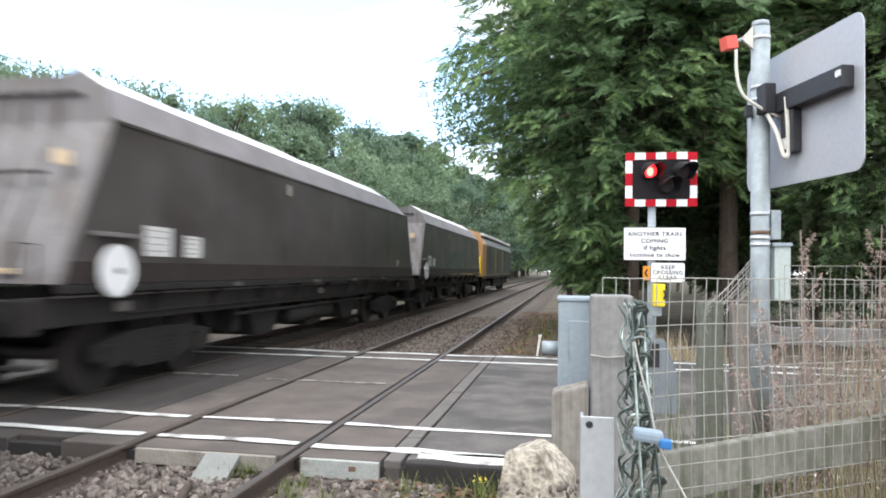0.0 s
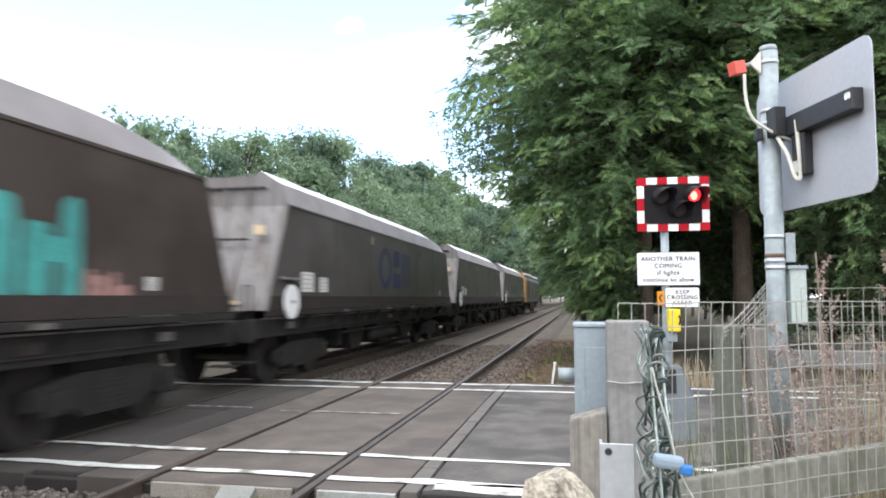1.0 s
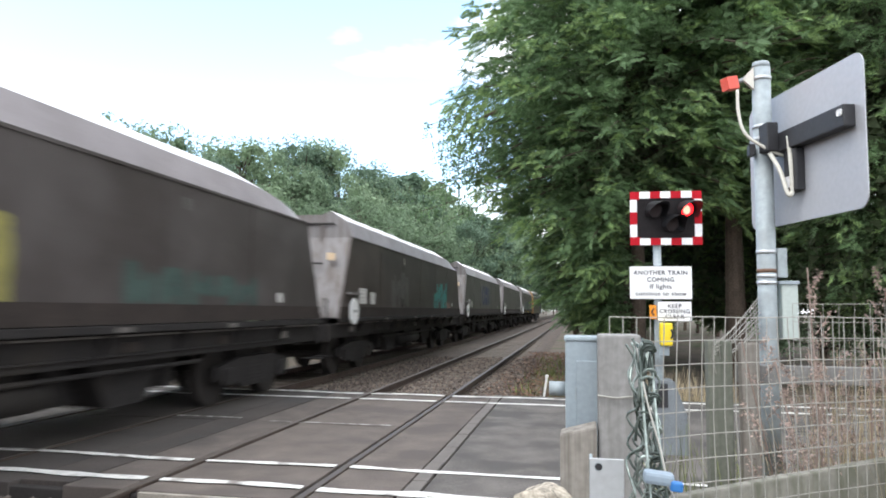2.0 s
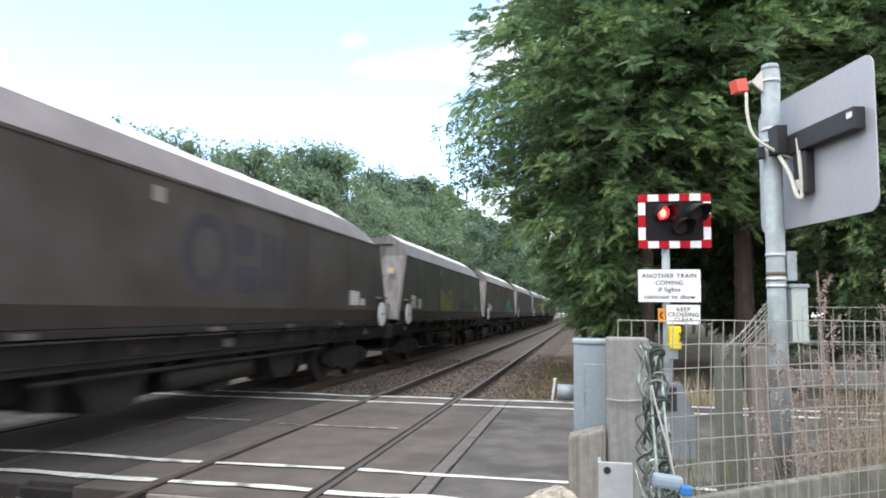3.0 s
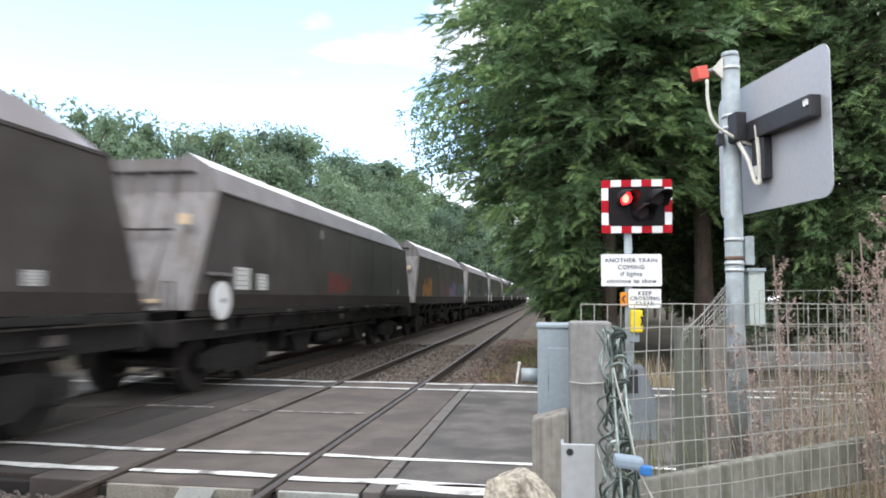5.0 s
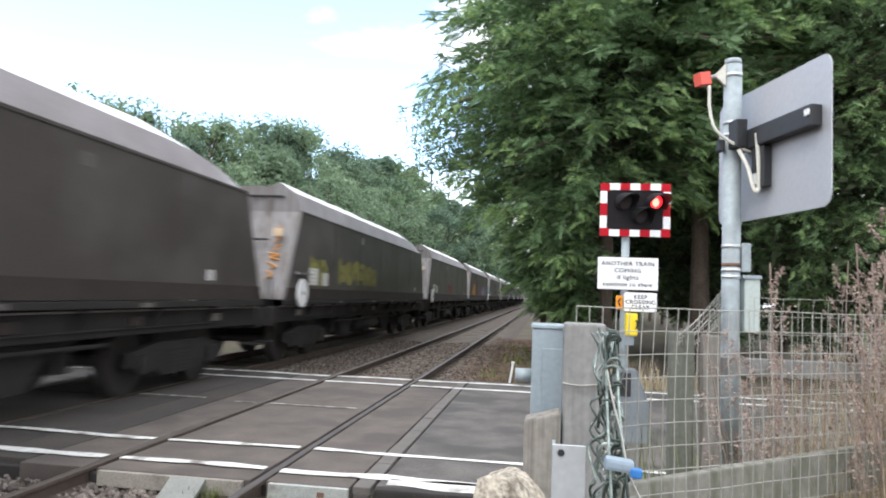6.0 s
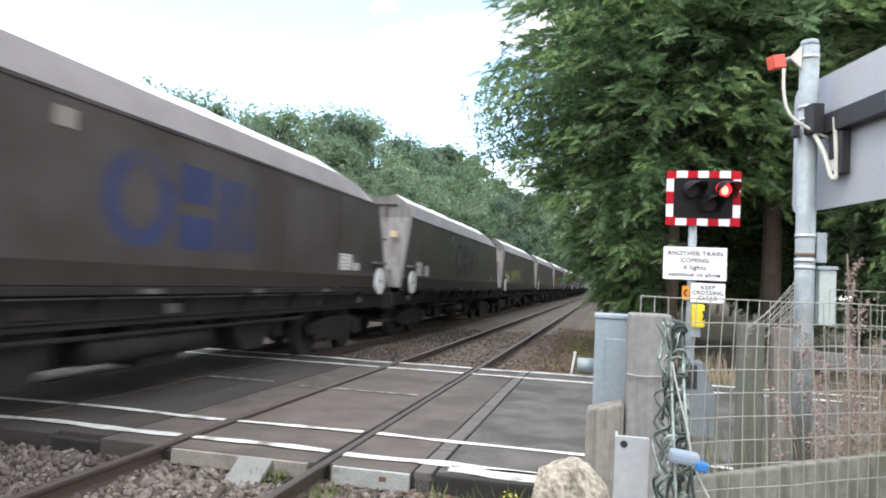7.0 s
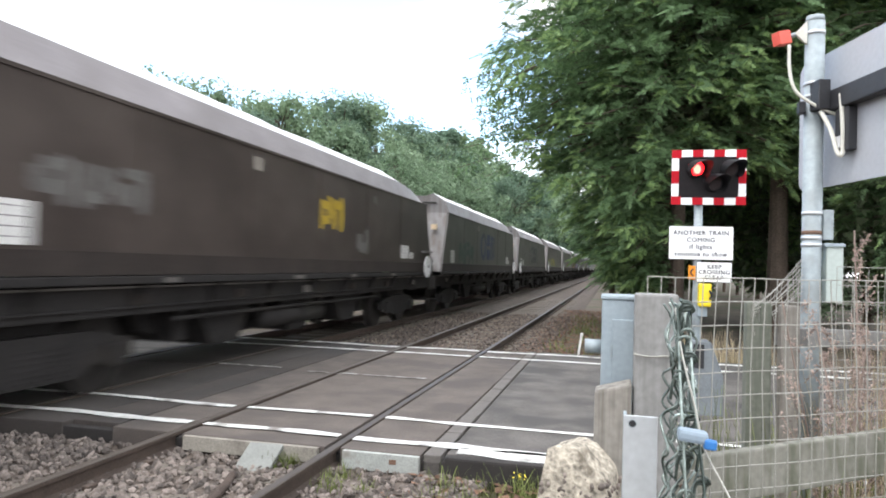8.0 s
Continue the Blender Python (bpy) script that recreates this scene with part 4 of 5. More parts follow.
# ---- crossing signals ----
WY = 9.0
signal = thing("crossing_signal", "black crossing signal with a red and white chequered border", "traffic signal", pose(1.13, WY, 0))
part("post", cyl((0, 0.06, -0.3), (0, 0.06, 2.86), 0.045), M_GALV, signal, "grey steel post", True)
part("post_cap", cyl((0, 0.06, 2.86), (0, 0.06, 2.875), 0.05), M_GALV, signal)
board = part("backboard", prism([(x + 0.09, z + 2.595) for x, z in rounded(0.78, 0.61, 0.025)], "y", -0.012, 0.012), M_BOARD, signal, "matt black backboard")
nx, nz, bw = 7, 5, 0.078
for i in range(nx):
    for j in range(nz):
        if i in (0, nx - 1) or j in (0, nz - 1):
            ws = [0.105, 0.117, 0.112, 0.112, 0.112, 0.117, 0.105]
            hs = [0.092, 0.142, 0.142, 0.142, 0.092]
            x0 = -0.30 + sum(ws[:i]); x1 = x0 + ws[i]
            z0 = 2.29 + sum(hs[:j]); z1 = z0 + hs[j]
            if 0 < i < nx - 1:
                z0, z1 = (z0, z0 + bw) if j == 0 else (z1 - bw, z1)
            elif 0 < j < nz - 1:
                x0, x1 = (x0, x0 + bw) if i == 0 else (x1 - bw, x1)
            part("border_square", box(x0, x1, -0.018, -0.0125, z0, z1), M_WHITE if (i + j) % 2 else M_RED, board)
LAMPS = {"left": (-0.045, 2.69), "right": (0.30, 2.69), "amber": (0.135, 2.535)}
for key, (x, z) in LAMPS.items():
    lamp = part("lamp", cyl((x, -0.012, z), (x, -0.05, z), 0.098, n=28), M_BOARD, signal, "round signal lamp with a black hood")
    b = cyl((x, -0.05, z), (x, -0.056, z), 0.084, n=28)
    part("lens", b, M_LENS_OFF, lamp, "unlit dark lens")
    # hood: an open tube, longer above, turned towards the road
    b = bmesh.new()
    n = 28
    r0, r1 = [], []
    for i in range(n + 1):
        a = radians(-50 + 280 * i / n)
        ln = 0.20 * (0.45 + 0.55 * max(0, math.sin(a)))
        r0.append(b.verts.new((x + 0.1 * math.cos(a), -0.03, z + 0.1 * math.sin(a))))
        r1.append(b.verts.new((x + 0.1 * math.cos(a) + ln * 0.55, -0.03 - ln, z + 0.1 * math.sin(a) - 0.03)))
    for i in range(n):
        b.faces.new((r0[i], r0[i + 1], r1[i + 1], r1[i]))
    bmesh.ops.solidify(b, geom=b.faces[:], thickness=0.004)
    part("hood", b, M_BLACK, lamp)
b = cyl((0, -0.058, 0), (0, -0.064, 0), 0.08, n=28)
lit = part("lit_lens", b, M_LENS_ON, signal, "lit red signal lens")
b = bmesh.new()
bmesh.ops.create_uvsphere(b, u_segments=16, v_segments=10, radius=0.042, matrix=Matrix.Translation((0.010, -0.064, -0.012)) @ Matrix.Diagonal((0.9, 0.2, 1.25, 1)))
part("glow_core", b, M_CORE, lit, "", True)


def plate_sign(name, x0, x1, z0, z1, lines, parent, sizes, label):
    p = part(name, prism([(x + (x0 + x1) / 2, z + (z0 + z1) / 2) for x, z in rounded(x1 - x0, z1 - z0, 0.012)], "y", -0.004, 0.004), M_WHITE, parent, label)
    part("edge_band", prism([(x + (x0 + x1) / 2, z + (z0 + z1) / 2) for x, z in rounded(x1 - x0 + 0.008, z1 - z0 + 0.008, 0.014)], "y", 0.0045, 0.008), M_INK, p)
    n = len(lines)
    for i, (text, size) in enumerate(zip(lines, sizes)):
        z = z1 - (z1 - z0) * (i + 1.2) / (n + 0.68)
        lettering(text, size, p, pose((x0 + x1) / 2, -0.0052, z), M_INK)
    return p


plate_sign("sign_plate", -0.31, 0.36, 1.685, 2.05, ("ANOTHER TRAIN", "COMING", "if lights", "continue to show"), signal, (0.067, 0.067, 0.071, 0.067), "white sign with black capitals about another train")
plate_sign("sign_plate", -0.01, 0.35, 1.44, 1.655, ("KEEP", "CROSSING", "CLEAR"), signal, (0.062, 0.062, 0.062), "small white sign with black capitals")
part("telephone_plate", box(-0.1, -0.025, -0.01, 0.01, 1.46, 1.615, 0.004), M_ORANGE, signal, "orange telephone symbol plate")
part("symbol_bar", tube(bow([(-0.05, -0.013, 1.50), (-0.075, -0.013, 1.54), (-0.05, -0.013, 1.58)]), 0.008, 6), M_INK, signal)
tel = part("telephone_box", box(0.0, 0.13, -0.14, 0.0, 1.17, 1.42, 0.02), M_YELLOW, signal, "yellow emergency telephone box")
part("handset", tube(bow([(0.11, -0.15, 1.25), (0.125, -0.155, 1.30), (0.11, -0.15, 1.35)]), 0.01, 6), M_INK, tel)
part("phone_bracket", box(0.0, 0.10, -0.06, 0.05, 1.06, 1.17, 0.008), M_BOX, signal)
# grey base housing with a sloping shoulder and a dark opening
base = part("base_housing", prism([(-0.06, -0.3), (0.27, -0.3), (0.26, 0.42), (0.13, 0.79), (-0.06, 0.79)], "y", -0.12, 0.2), M_HOUSING, signal, "grey steel housing with a sloping shoulder")
part("opening", box(-0.045, 0.07, -0.126, -0.121, 0.50, 0.76, 0.002), M_BLACK, base)
part("housing_edge", tube([(0.265, -0.122, 0.0), (0.26, -0.122, 0.42), (0.13, -0.122, 0.785)], 0.008, 6), M_HOUSING, base)

# ---- tall pole with a sign seen from behind ----
def PX(px):
    return 1.15 + (px - 1328) * 0.00262


def PZ(py):
    return 2.86 - (py - 44) * 0.00295


pole = thing("sign_pole", "tall grey galvanised pole with a sign seen from behind", "sign post")
part("post", cyl((1.198, 4.65, -0.4), (1.198, 4.65, 2.84), 0.0465, n=28), M_GALV, pole, "", True)
part("post_cap", cyl((1.198, 4.65, 2.84), (1.198, 4.65, 2.87), 0.047, 0.041, n=28), M_GALV, pole, "", True)
for z in (2.78, 2.52, 2.455, 1.86, 1.735, 1.70):
    part("band_clamp", cyl((1.198, 4.65, z - 0.009), (1.198, 4.65, z + 0.009), 0.050, n=28), M_GALV_PLATE, pole, "", True)
part("rust_band", cyl((1.198, 4.65, 1.752), (1.198, 4.65, 1.772), 0.0472, n=28), M_RUST, pole, "", True)
U = Vector((0.255, -0.967, 0))
NRM = Vector((-0.967, -0.255, 0))
frame_m = Matrix(((U.x, NRM.x, 0, 1.205), (U.y, NRM.y, 0, 4.95), (0, 0, 1, 0), (0, 0, 0, 1)))
sb = part("sign_board", prism([(x + 0.49, z + 2.345) for x, z in rounded(0.98, 0.69, 0.06)], "y", -0.003, 0.003), M_ALU, pole, "plain grey back of a metal sign")
sb.matrix_basis = frame_m
for nm, x0, x1, y0, y1, z0, z1, mt in (("channel", 0.28, 0.92, 0.004, 0.06, 2.365, 2.465, M_BLACK), ("channel_box", 0.26, 0.40, 0.06, 0.12, 2.37, 2.52, M_BLACK), ("upright_channel", 0.42, 0.53, 0.004, 0.05, 2.15, 2.36, M_BLACK), ("end_label", 0.88, 0.912, 0.061, 0.064, 2.415, 2.445, M_WHITE), ("end_label", 0.43, 0.48, 0.051, 0.054, 2.17, 2.225, M_WHITE), ("lower_label", 0.2, 0.23, 0.004, 0.006, 2.03, 2.06, M_WHITE)):
    p = part(nm, box(x0, x1, y0, y1, z0, z1, 0.006), mt, sb if "label" in nm else pole)
    p.matrix_basis = Matrix() if "label" in nm else frame_m
cam_box = part("alarm_box", box(-0.034, 0.034, -0.03, 0.03, -0.034, 0.034, 0.004), M_CORAL, pole, "coral red box on a bracket")
cam_box.matrix_basis = pose(PX(1284), 4.62, PZ(80), 0, -12, 25)
part("bracket", tube([(PX(1298), 4.63, PZ(76)), (PX(1318), 4.64, PZ(70)), (PX(1330), 4.65, PZ(70))], 0.012), M_GALV, pole, "", True)
part("bracket_plate", prism([(PX(1308), PZ(72)), (PX(1330), PZ(50)), (PX(1330), PZ(92))], "y", 4.62, 4.64), M_HOSE, pole)
part("conduit", tube(bow([(PX(1296), 4.6, PZ(94)), (PX(1297), 4.59, PZ(140)), (PX(1308), 4.57, PZ(178)), (PX(1345), 4.56, PZ(205)), (PX(1378), 4.57, PZ(217)), (PX(1389), 4.58, PZ(208)), (PX(1390), 4.58, PZ(184))]), 0.0085), M_HOSE, pole, "cream flexible conduit", True)
part("conduit", tube(bow([(PX(1350), 4.56, PZ(213)), (PX(1362), 4.50, PZ(250)), (PX(1368), 4.46, PZ(286)), (PX(1374), 4.45, PZ(293)), (PX(1378), 4.46, PZ(280)), (PX(1377), 4.46, PZ(240)), (PX(1376), 4.48, PZ(190))]), 0.011), M_HOSE, pole, "", True)
part("cable_gland", box(PX(1316), PX(1328), 4.6, 4.66, PZ(212), PZ(192), 0.005), M_BLACK, pole)
part("side_bracket", box(PX(1364), PX(1382), 4.62, 4.66, PZ(428), PZ(377), 0.004), M_GALV, pole)
part("junction_box", box(PX(1370), PX(1400), 4.62, 4.70, PZ(535), PZ(436), 0.008), M_JBOX, pole, "pale green-grey junction box")
part("junction_lid", box(PX(1366), PX(1402), 4.61, 4.71, PZ(440), PZ(434), 0.003), M_BOX, pole)

# ---- fences, posts and box ----
F0, FD = Vector((0.33, 3.02, 0)), Vector((0.832, 0.555, 0))


def weld_mesh(name, p0, d, length, z0, z1, du, dz, r, label, sag=0.006):
    """Welded mesh: thin upright and level wires, slightly bent."""
    t = thing(name, label, "fence")
    nrm = Vector((-d.y, d.x, 0))
    def place(s, z):
        return p0 + d * s + Vector((0, 0, z)) + nrm * (0.02 * noise.noise(Vector((s * 2, z * 2, 3)))) + Vector((0, 0, sag * noise.noise(Vector((s * 3, z, 8)))))
    for i in range(int(length / du) + 1):
        s = i * du
        part("upright_wire", tube([place(s + 0.008 * noise.noise(Vector((s * 4, j * 0.7, 1))), z0 + (z1 - z0) * j / 8) for j in range(9)], r, 5), M_WIRE, t)
    for i in range(int((z1 - z0) / dz) + 1):
        z = z1 - i * dz
        part("level_wire", tube([place(length * j / 24, z) + nrm * r * 1.5 for j in range(25)], r, 5), M_WIRE, t)
    return t


weld_mesh("mesh_fence", F0, FD, 2.6, 0.2, 1.53, 0.052, 0.077, 0.0019, "galvanised welded mesh fence on timber posts")
weld_mesh("mesh_fence", Vector((1.22, 4.30, 0)), Vector((0.985, 0.17, 0)), 2.9, 0.7, 1.59, 0.07, 0.085, 0.0015, "older galvanised mesh fence around the sign pole")
# mesh torn loose, draped from the mossy post up to the pole
torn = thing("torn_mesh", "crumpled wire mesh draped from a post to the pole", "fence")
ta, tb = Vector((0.85, 4.22, 1.40)), Vector((1.14, 4.60, 1.62))
for i in range(9):
    o, e = Vector((0, 0.01 * i, -0.012 * i)), Vector((0.004 * i, 0.006 * i, -0.018 * i))
    m1 = (ta * 0.65 + tb * 0.35) + Vector((0, 0, -0.02 + 0.012 * math.sin(i * 1.7))) + (o + e) * 0.5
    part("wire", tube(bow([ta + o, m1, tb + e], 5), 0.0018, 5), M_WIRE, torn)
for i in range(11):
    f = i / 10
    c = ta.lerp(tb, f) + Vector((0, 0, -0.03 * math.sin(f * 3.14)))
    part("wire", tube(bow([c + Vector((0, 0, 0.015)), c + Vector((0.012 * math.sin(i), 0.03, -0.05)), c + Vector((0.02, 0.06, -0.14))], 4), 0.0018, 5), M_WIRE, torn)
timber = thing("timber_rail", "grey-green mossy timber rail along the mesh fence", "rail")
q = FD.to_track_quat("X", "Z").to_matrix().to_4x4()
for x0, x1 in ((0.16, 1.42), (1.425, 2.7)):
    p = part("board", box(x0, x1, -0.02, 0.02, 0.83, 0.995, 0.008), M_WOOD_RAIL, timber)
    for nx_ in (x0 + 0.05, x1 - 0.05):
        part("nail", cyl((nx_, -0.024, 0.91), (nx_, -0.019, 0.91), 0.006, n=8), M_RUST, p)
    p.matrix_basis = Matrix.Translation(F0 + Vector((-0.03, 0.045, -0.062))) @ q @ pose(0, 0, 0, 0, -2.6, 0)
stakes = thing("timber_rail", "weathered timber rail behind the mesh fence", "rail")
part("board", box(0.97, 2.5, 4.32, 4.36, 1.215, 1.30, 0.006), M_WOOD, stakes)
part("board", box(2.505, 3.6, 4.325, 4.365, 1.215, 1.30, 0.006), M_WOOD, stakes)


def fence_post(x0, x1, y, top, depth, mat, label, slant=0.0):
    t = thing("fence_post", label, "post", None, "fence posts")
    b = box(x0, x1, y, y + depth, -0.45, top, 0.008)
    for v in b.verts:
        if v.co.z > 0.5:
            v.co.z += slant * (v.co.x - (x0 + x1) / 2) / (x1 - x0)
            v.co += 0.004 * noise.noise_vector(v.co * 9)
    part("timber", b, mat, t)
    return t


post_main = fence_post(0.292, 0.422, 3.0, 1.475, 0.12, M_WOOD, "thick grey weathered timber fence post")
fence_post(0.175, 0.288, 2.98, 1.185, 0.10, M_WOOD_BROWN, "shorter brown split timber post", 0.03)
fence_post(0.84, 0.95, 4.3, 1.41, 0.11, M_WOOD_MOSS, "grey-green mossy timber fence post")
fence_post(0.975, 1.055, 4.24, 1.405, 0.08, M_WOOD_BROWN, "brown weathered timber fence post")
fence_post(2.5, 2.62, 4.55, 1.5, 0.1, M_WOOD, "grey weathered timber fence post")
cab = thing("signal_cabinet", "small pale grey steel cabinet beside a timber post", "cabinet")
part("body", box(0.19, 0.33, 3.13, 3.33, 0.5, 1.45, 0.006), M_BOX, cab)
d = part("door", box(0.225, 0.325, 3.12, 3.13, 0.62, 1.385, 0.003), M_BOX, cab)
part("hinge", cyl((0.224, 3.118, 1.26), (0.224, 3.118, 1.30), 0.003, n=10), M_GALV, d)
part("lid", box(0.186, 0.335, 3.125, 3.335, 1.45, 1.462, 0.003), M_BOX, cab)
part("pipe_stub", cyl((0.135, 3.2, 1.285), (0.19, 3.2, 1.285), 0.024, n=20), M_GALV, cab, "grey pipe stub", True)
angle = thing("steel_post", "bright galvanised steel angle post with a bolt hole", "post")
b = box(0.258, 0.342, 2.6, 2.608, -0.45, 1.178, 0.002)
part("flange", b, M_GALV_PLATE, angle)
part("flange", box(0.258, 0.266, 2.609, 2.67, -0.45, 1.176, 0.002), M_GALV, angle)
part("bolt_hole", cyl((0.28, 2.597, 1.158), (0.28, 2.6, 1.158), 0.0085, n=20), M_BLACK, angle)
part("hole_rim", tube([(0.28 + 0.0095 * math.cos(a * math.pi / 10), 2.598, 1.158 + 0.0095 * math.sin(a * math.pi / 10)) for a in range(21)], 0.0012, 5), M_GALV, angle)


def chain_link(name, label, layers):
    """Loose end of chain-link fencing, squeezed together: zigzag wires bulging to one side, knuckles down the other."""
    t = thing(name, label, "fence")
    for lay in range(layers):
        r = random.Random(40 + lay)
        for i in range(4):
            pts = []
            lean, phase = r.uniform(-0.010, 0.010), r.uniform(0, 6)
            for j in range(20):
                z = 1.475 - j * 0.047 + r.uniform(-0.014, 0.014)
                spread = 0.42 + 0.34 * min(1, (1.49 - z) / 0.35)
                side = 1 if (j + i) % 2 else -1
                x = 0.386 + lean + spread * ((i - 1.6) * 0.021 + side * r.uniform(0.008, 0.026)) + 0.009 * math.sin(z * 11 + phase) + r.uniform(-0.006, 0.006)
                y = 2.42 + lay * 0.045 + 0.020 * math.sin(j * math.pi / 2 + i) + r.uniform(-0.012, 0.012) + (z - 1.0) * 0.25
                pts.append((x, y, z))
            # every other wire is pale, a highlight put into its colour
            part("zigzag_wire", tube(bow(pts, 4), 0.0032, 6), M_GREENWIRE if (i + lay) % 2 else M_GREENWIRE_HIGHLIT, t, "", True)
    r = random.Random(91)
    for col, (x0, n) in enumerate(((0.408, 12), (0.388, 9))):
        for j in range(n):
            z = 1.465 - j * (0.064 if col == 0 else 0.083) + r.uniform(-0.008, 0.008)
            x = x0 + 0.012 * math.sin(z * 8 + col) + 0.010 * (1.47 - z) + r.uniform(-0.006, 0.006)
            y = 2.385 + (z - 1.0) * 0.25
            # a knuckle: the wire bent over its neighbour, with both legs running down
            loop = [(x - 0.017, y + 0.006, z - 0.052), (x - 0.014, y - 0.004, z - 0.012), (x - 0.006, y - 0.014, z + 0.007), (x + 0.009, y - 0.012, z + 0.009), (x + 0.017, y, z - 0.002), (x + 0.010, y + 0.010, z - 0.012), (x + 0.004, y + 0.006, z - 0.050)]
            part("wire_knuckle", tube(bow(loop, 5), 0.0038, 7), M_GREENWIRE_HIGHLIT if j % 2 else M_GREENWIRE, t, "", True)
            if j % 2 == 0:
                c = [(x + 0.013 * math.cos(a * 0.7), y - 0.006 - 0.002 * a * 0.4, z - 0.006 + 0.006 * math.sin(a * 0.7) + 0.0015 * a) for a in range(14)]
                part("wire_coil", tube(c, 0.0034, 6), M_GREENWIRE, t, "", True)
    for x0, x1 in ((0.402, 0.432), (0.375, 0.392)):
        part("straight_wire", tube(bow([(x0, 2.50, 1.46), (x0 + 0.004, 2.44, 1.3), ((x0 + x1) / 2, 2.40, 1.18), (x1, 2.36, 1.0), (x1 + 0.01, 2.30, 0.6)], 5), 0.0034, 7), M_GREENWIRE_HIGHLIT, t, "", True)
    return t


chain_link("chain_link_fence", "loose end of green-coated chain-link fencing on a post", 3)
strain = thing("straining_wire", "pale straining wire running through the chain-link fence", "wire")
part("wire", tube(bow([(0.372, 2.52, 1.46), (0.385, 2.45, 1.35), (0.41, 2.40, 1.24), (0.425, 2.37, 1.165), (0.47, 2.3, 1.08), (0.56, 2.15, 0.9), (0.75, 1.8, 0.5)]), 0.0024, 7), M_WIRE, strain, "", True)
part("wire", tube(bow([(0.29, 2.99, 1.29), (0.34, 2.985, 1.285), (0.40, 2.96, 1.29), (0.41, 2.6, 1.30)]), 0.003, 6), M_WIRE, strain, "", True)
clip = thing("wire_strainer", "pale blue and bright blue plastic wire strainer", "fence fitting", pose(0.408, 2.34, 1.192, 0, 6, 0))
part("body", box(-0.042, 0.020, -0.02, 0.02, -0.010, 0.016, 0.008), M_PALEBLUE, clip)
part("end", box(0.012, 0.038, -0.024, -0.004, -0.017, 0.004, 0.005), M_BLUE, clip)

# a square concrete post with a broken, rounded head of bare pebbles
b = bmesh.new()
bmesh.ops.create_cube(b, size=1, matrix=Matrix.Translation((0, 0, 0.31)) @ Matrix.Diagonal((0.205, 0.19, 1.52, 1)))
bmesh.ops.subdivide_edges(b, edges=b.edges[:], cuts=22, use_grid_fill=True)
for v in b.verts:
    top = max(0.0, (v.co.z - 0.80) / 0.27)
    v.co.x *= 1 - 0.20 * top ** 2.2
    v.co.y *= 1 - 0.24 * top ** 2.2
    side = v.co.x / 0.1
    if v.co.z > 0.8:
        v.co.z -= 0.055 * side ** 2 * top + 0.035 * side * top
    v.co += 0.012 * noise.noise_vector(v.co * 11) + 0.005 * noise.noise_vector(v.co * 48)
cpost = thing("concrete_post", "broken pebbly concrete post with a rounded head", "post", pose(0.150, 2.80, -0.025, 0, 0, -14))
part("post", b, M_ROCK, cpost, "", True)
pb = bmesh.new()
r = random.Random(77)
for i in range(420):
    face = r.random()
    x, z = r.uniform(-0.095, 0.095), r.uniform(0.35, 1.0)
    y = -0.098 + 0.03 * max(0, (z - 0.8) / 0.27) ** 2
    if face < 0.3:
        x, y = 0.098 - 0.02 * max(0, (z - 0.8) / 0.27) ** 2, r.uniform(-0.085, 0.085)
    bmesh.ops.create_icosphere(pb, subdivisions=1, radius=r.uniform(0.004, 0.011), matrix=pose(x, y, z, r.uniform(0, 180), r.uniform(0, 180), 0) @ Matrix.Diagonal((1.3, 1, 0.7, 1)))
tagged(part("pebble", pb, M_STONE, cpost, "pebbles standing out of the concrete", True), kind="stuff")
stake = thing("marker_stake", "small white marker stake in the ballast", "marker", pose(-0.40, 13.9, -0.25, 0, 8, 0))
part("stake", box(-0.02, 0.02, -0.018, 0.018, 0, 0.62, 0.006), M_WHITE_DIRTY, stake)
part("cap", box(-0.03, 0.028, -0.02, 0.02, 0.58, 0.63, 0.006), M_WHITE_DIRTY, stake)


# ---- trees ----
def leaf_batch(points, normals, sizes, shape, spin=None):
    """Leaves of one flat shape (k points, triangles as a fan) at points, lying across their normals."""
    n, k = len(points), len(shape)
    nr = normals / np.maximum(np.linalg.norm(normals, axis=1, keepdims=True), 1e-6)
    h = rng.normal(size=(n, 3)) if spin is None else spin
    u = np.cross(nr, h)
    u /= np.maximum(np.linalg.norm(u, axis=1, keepdims=True), 1e-6)
    v = np.cross(nr, u)
    s = np.asarray(shape)
    vs = points[:, None, :] + sizes[:, None, None] * (s[None, :, 0, None] * u[:, None, :] + s[None, :, 1, None] * v[:, None, :] + s[None, :, 2, None] * nr[:, None, :])
    base = (np.arange(n) * k)[:, None]
    return vs.reshape(-1, 3), [tuple(r) for r in (base + np.arange(k)[None, :]).tolist()]


LEAF = [(0, -0.5, 0), (0.30, 0.05, 0.08), (0, 0.55, -0.08), (-0.28, 0.0, 0.04)]
BLADE = [(-0.34, -0.36, 0), (0.36, -0.14, 0.07), (-0.02, 0.58, -0.06)]


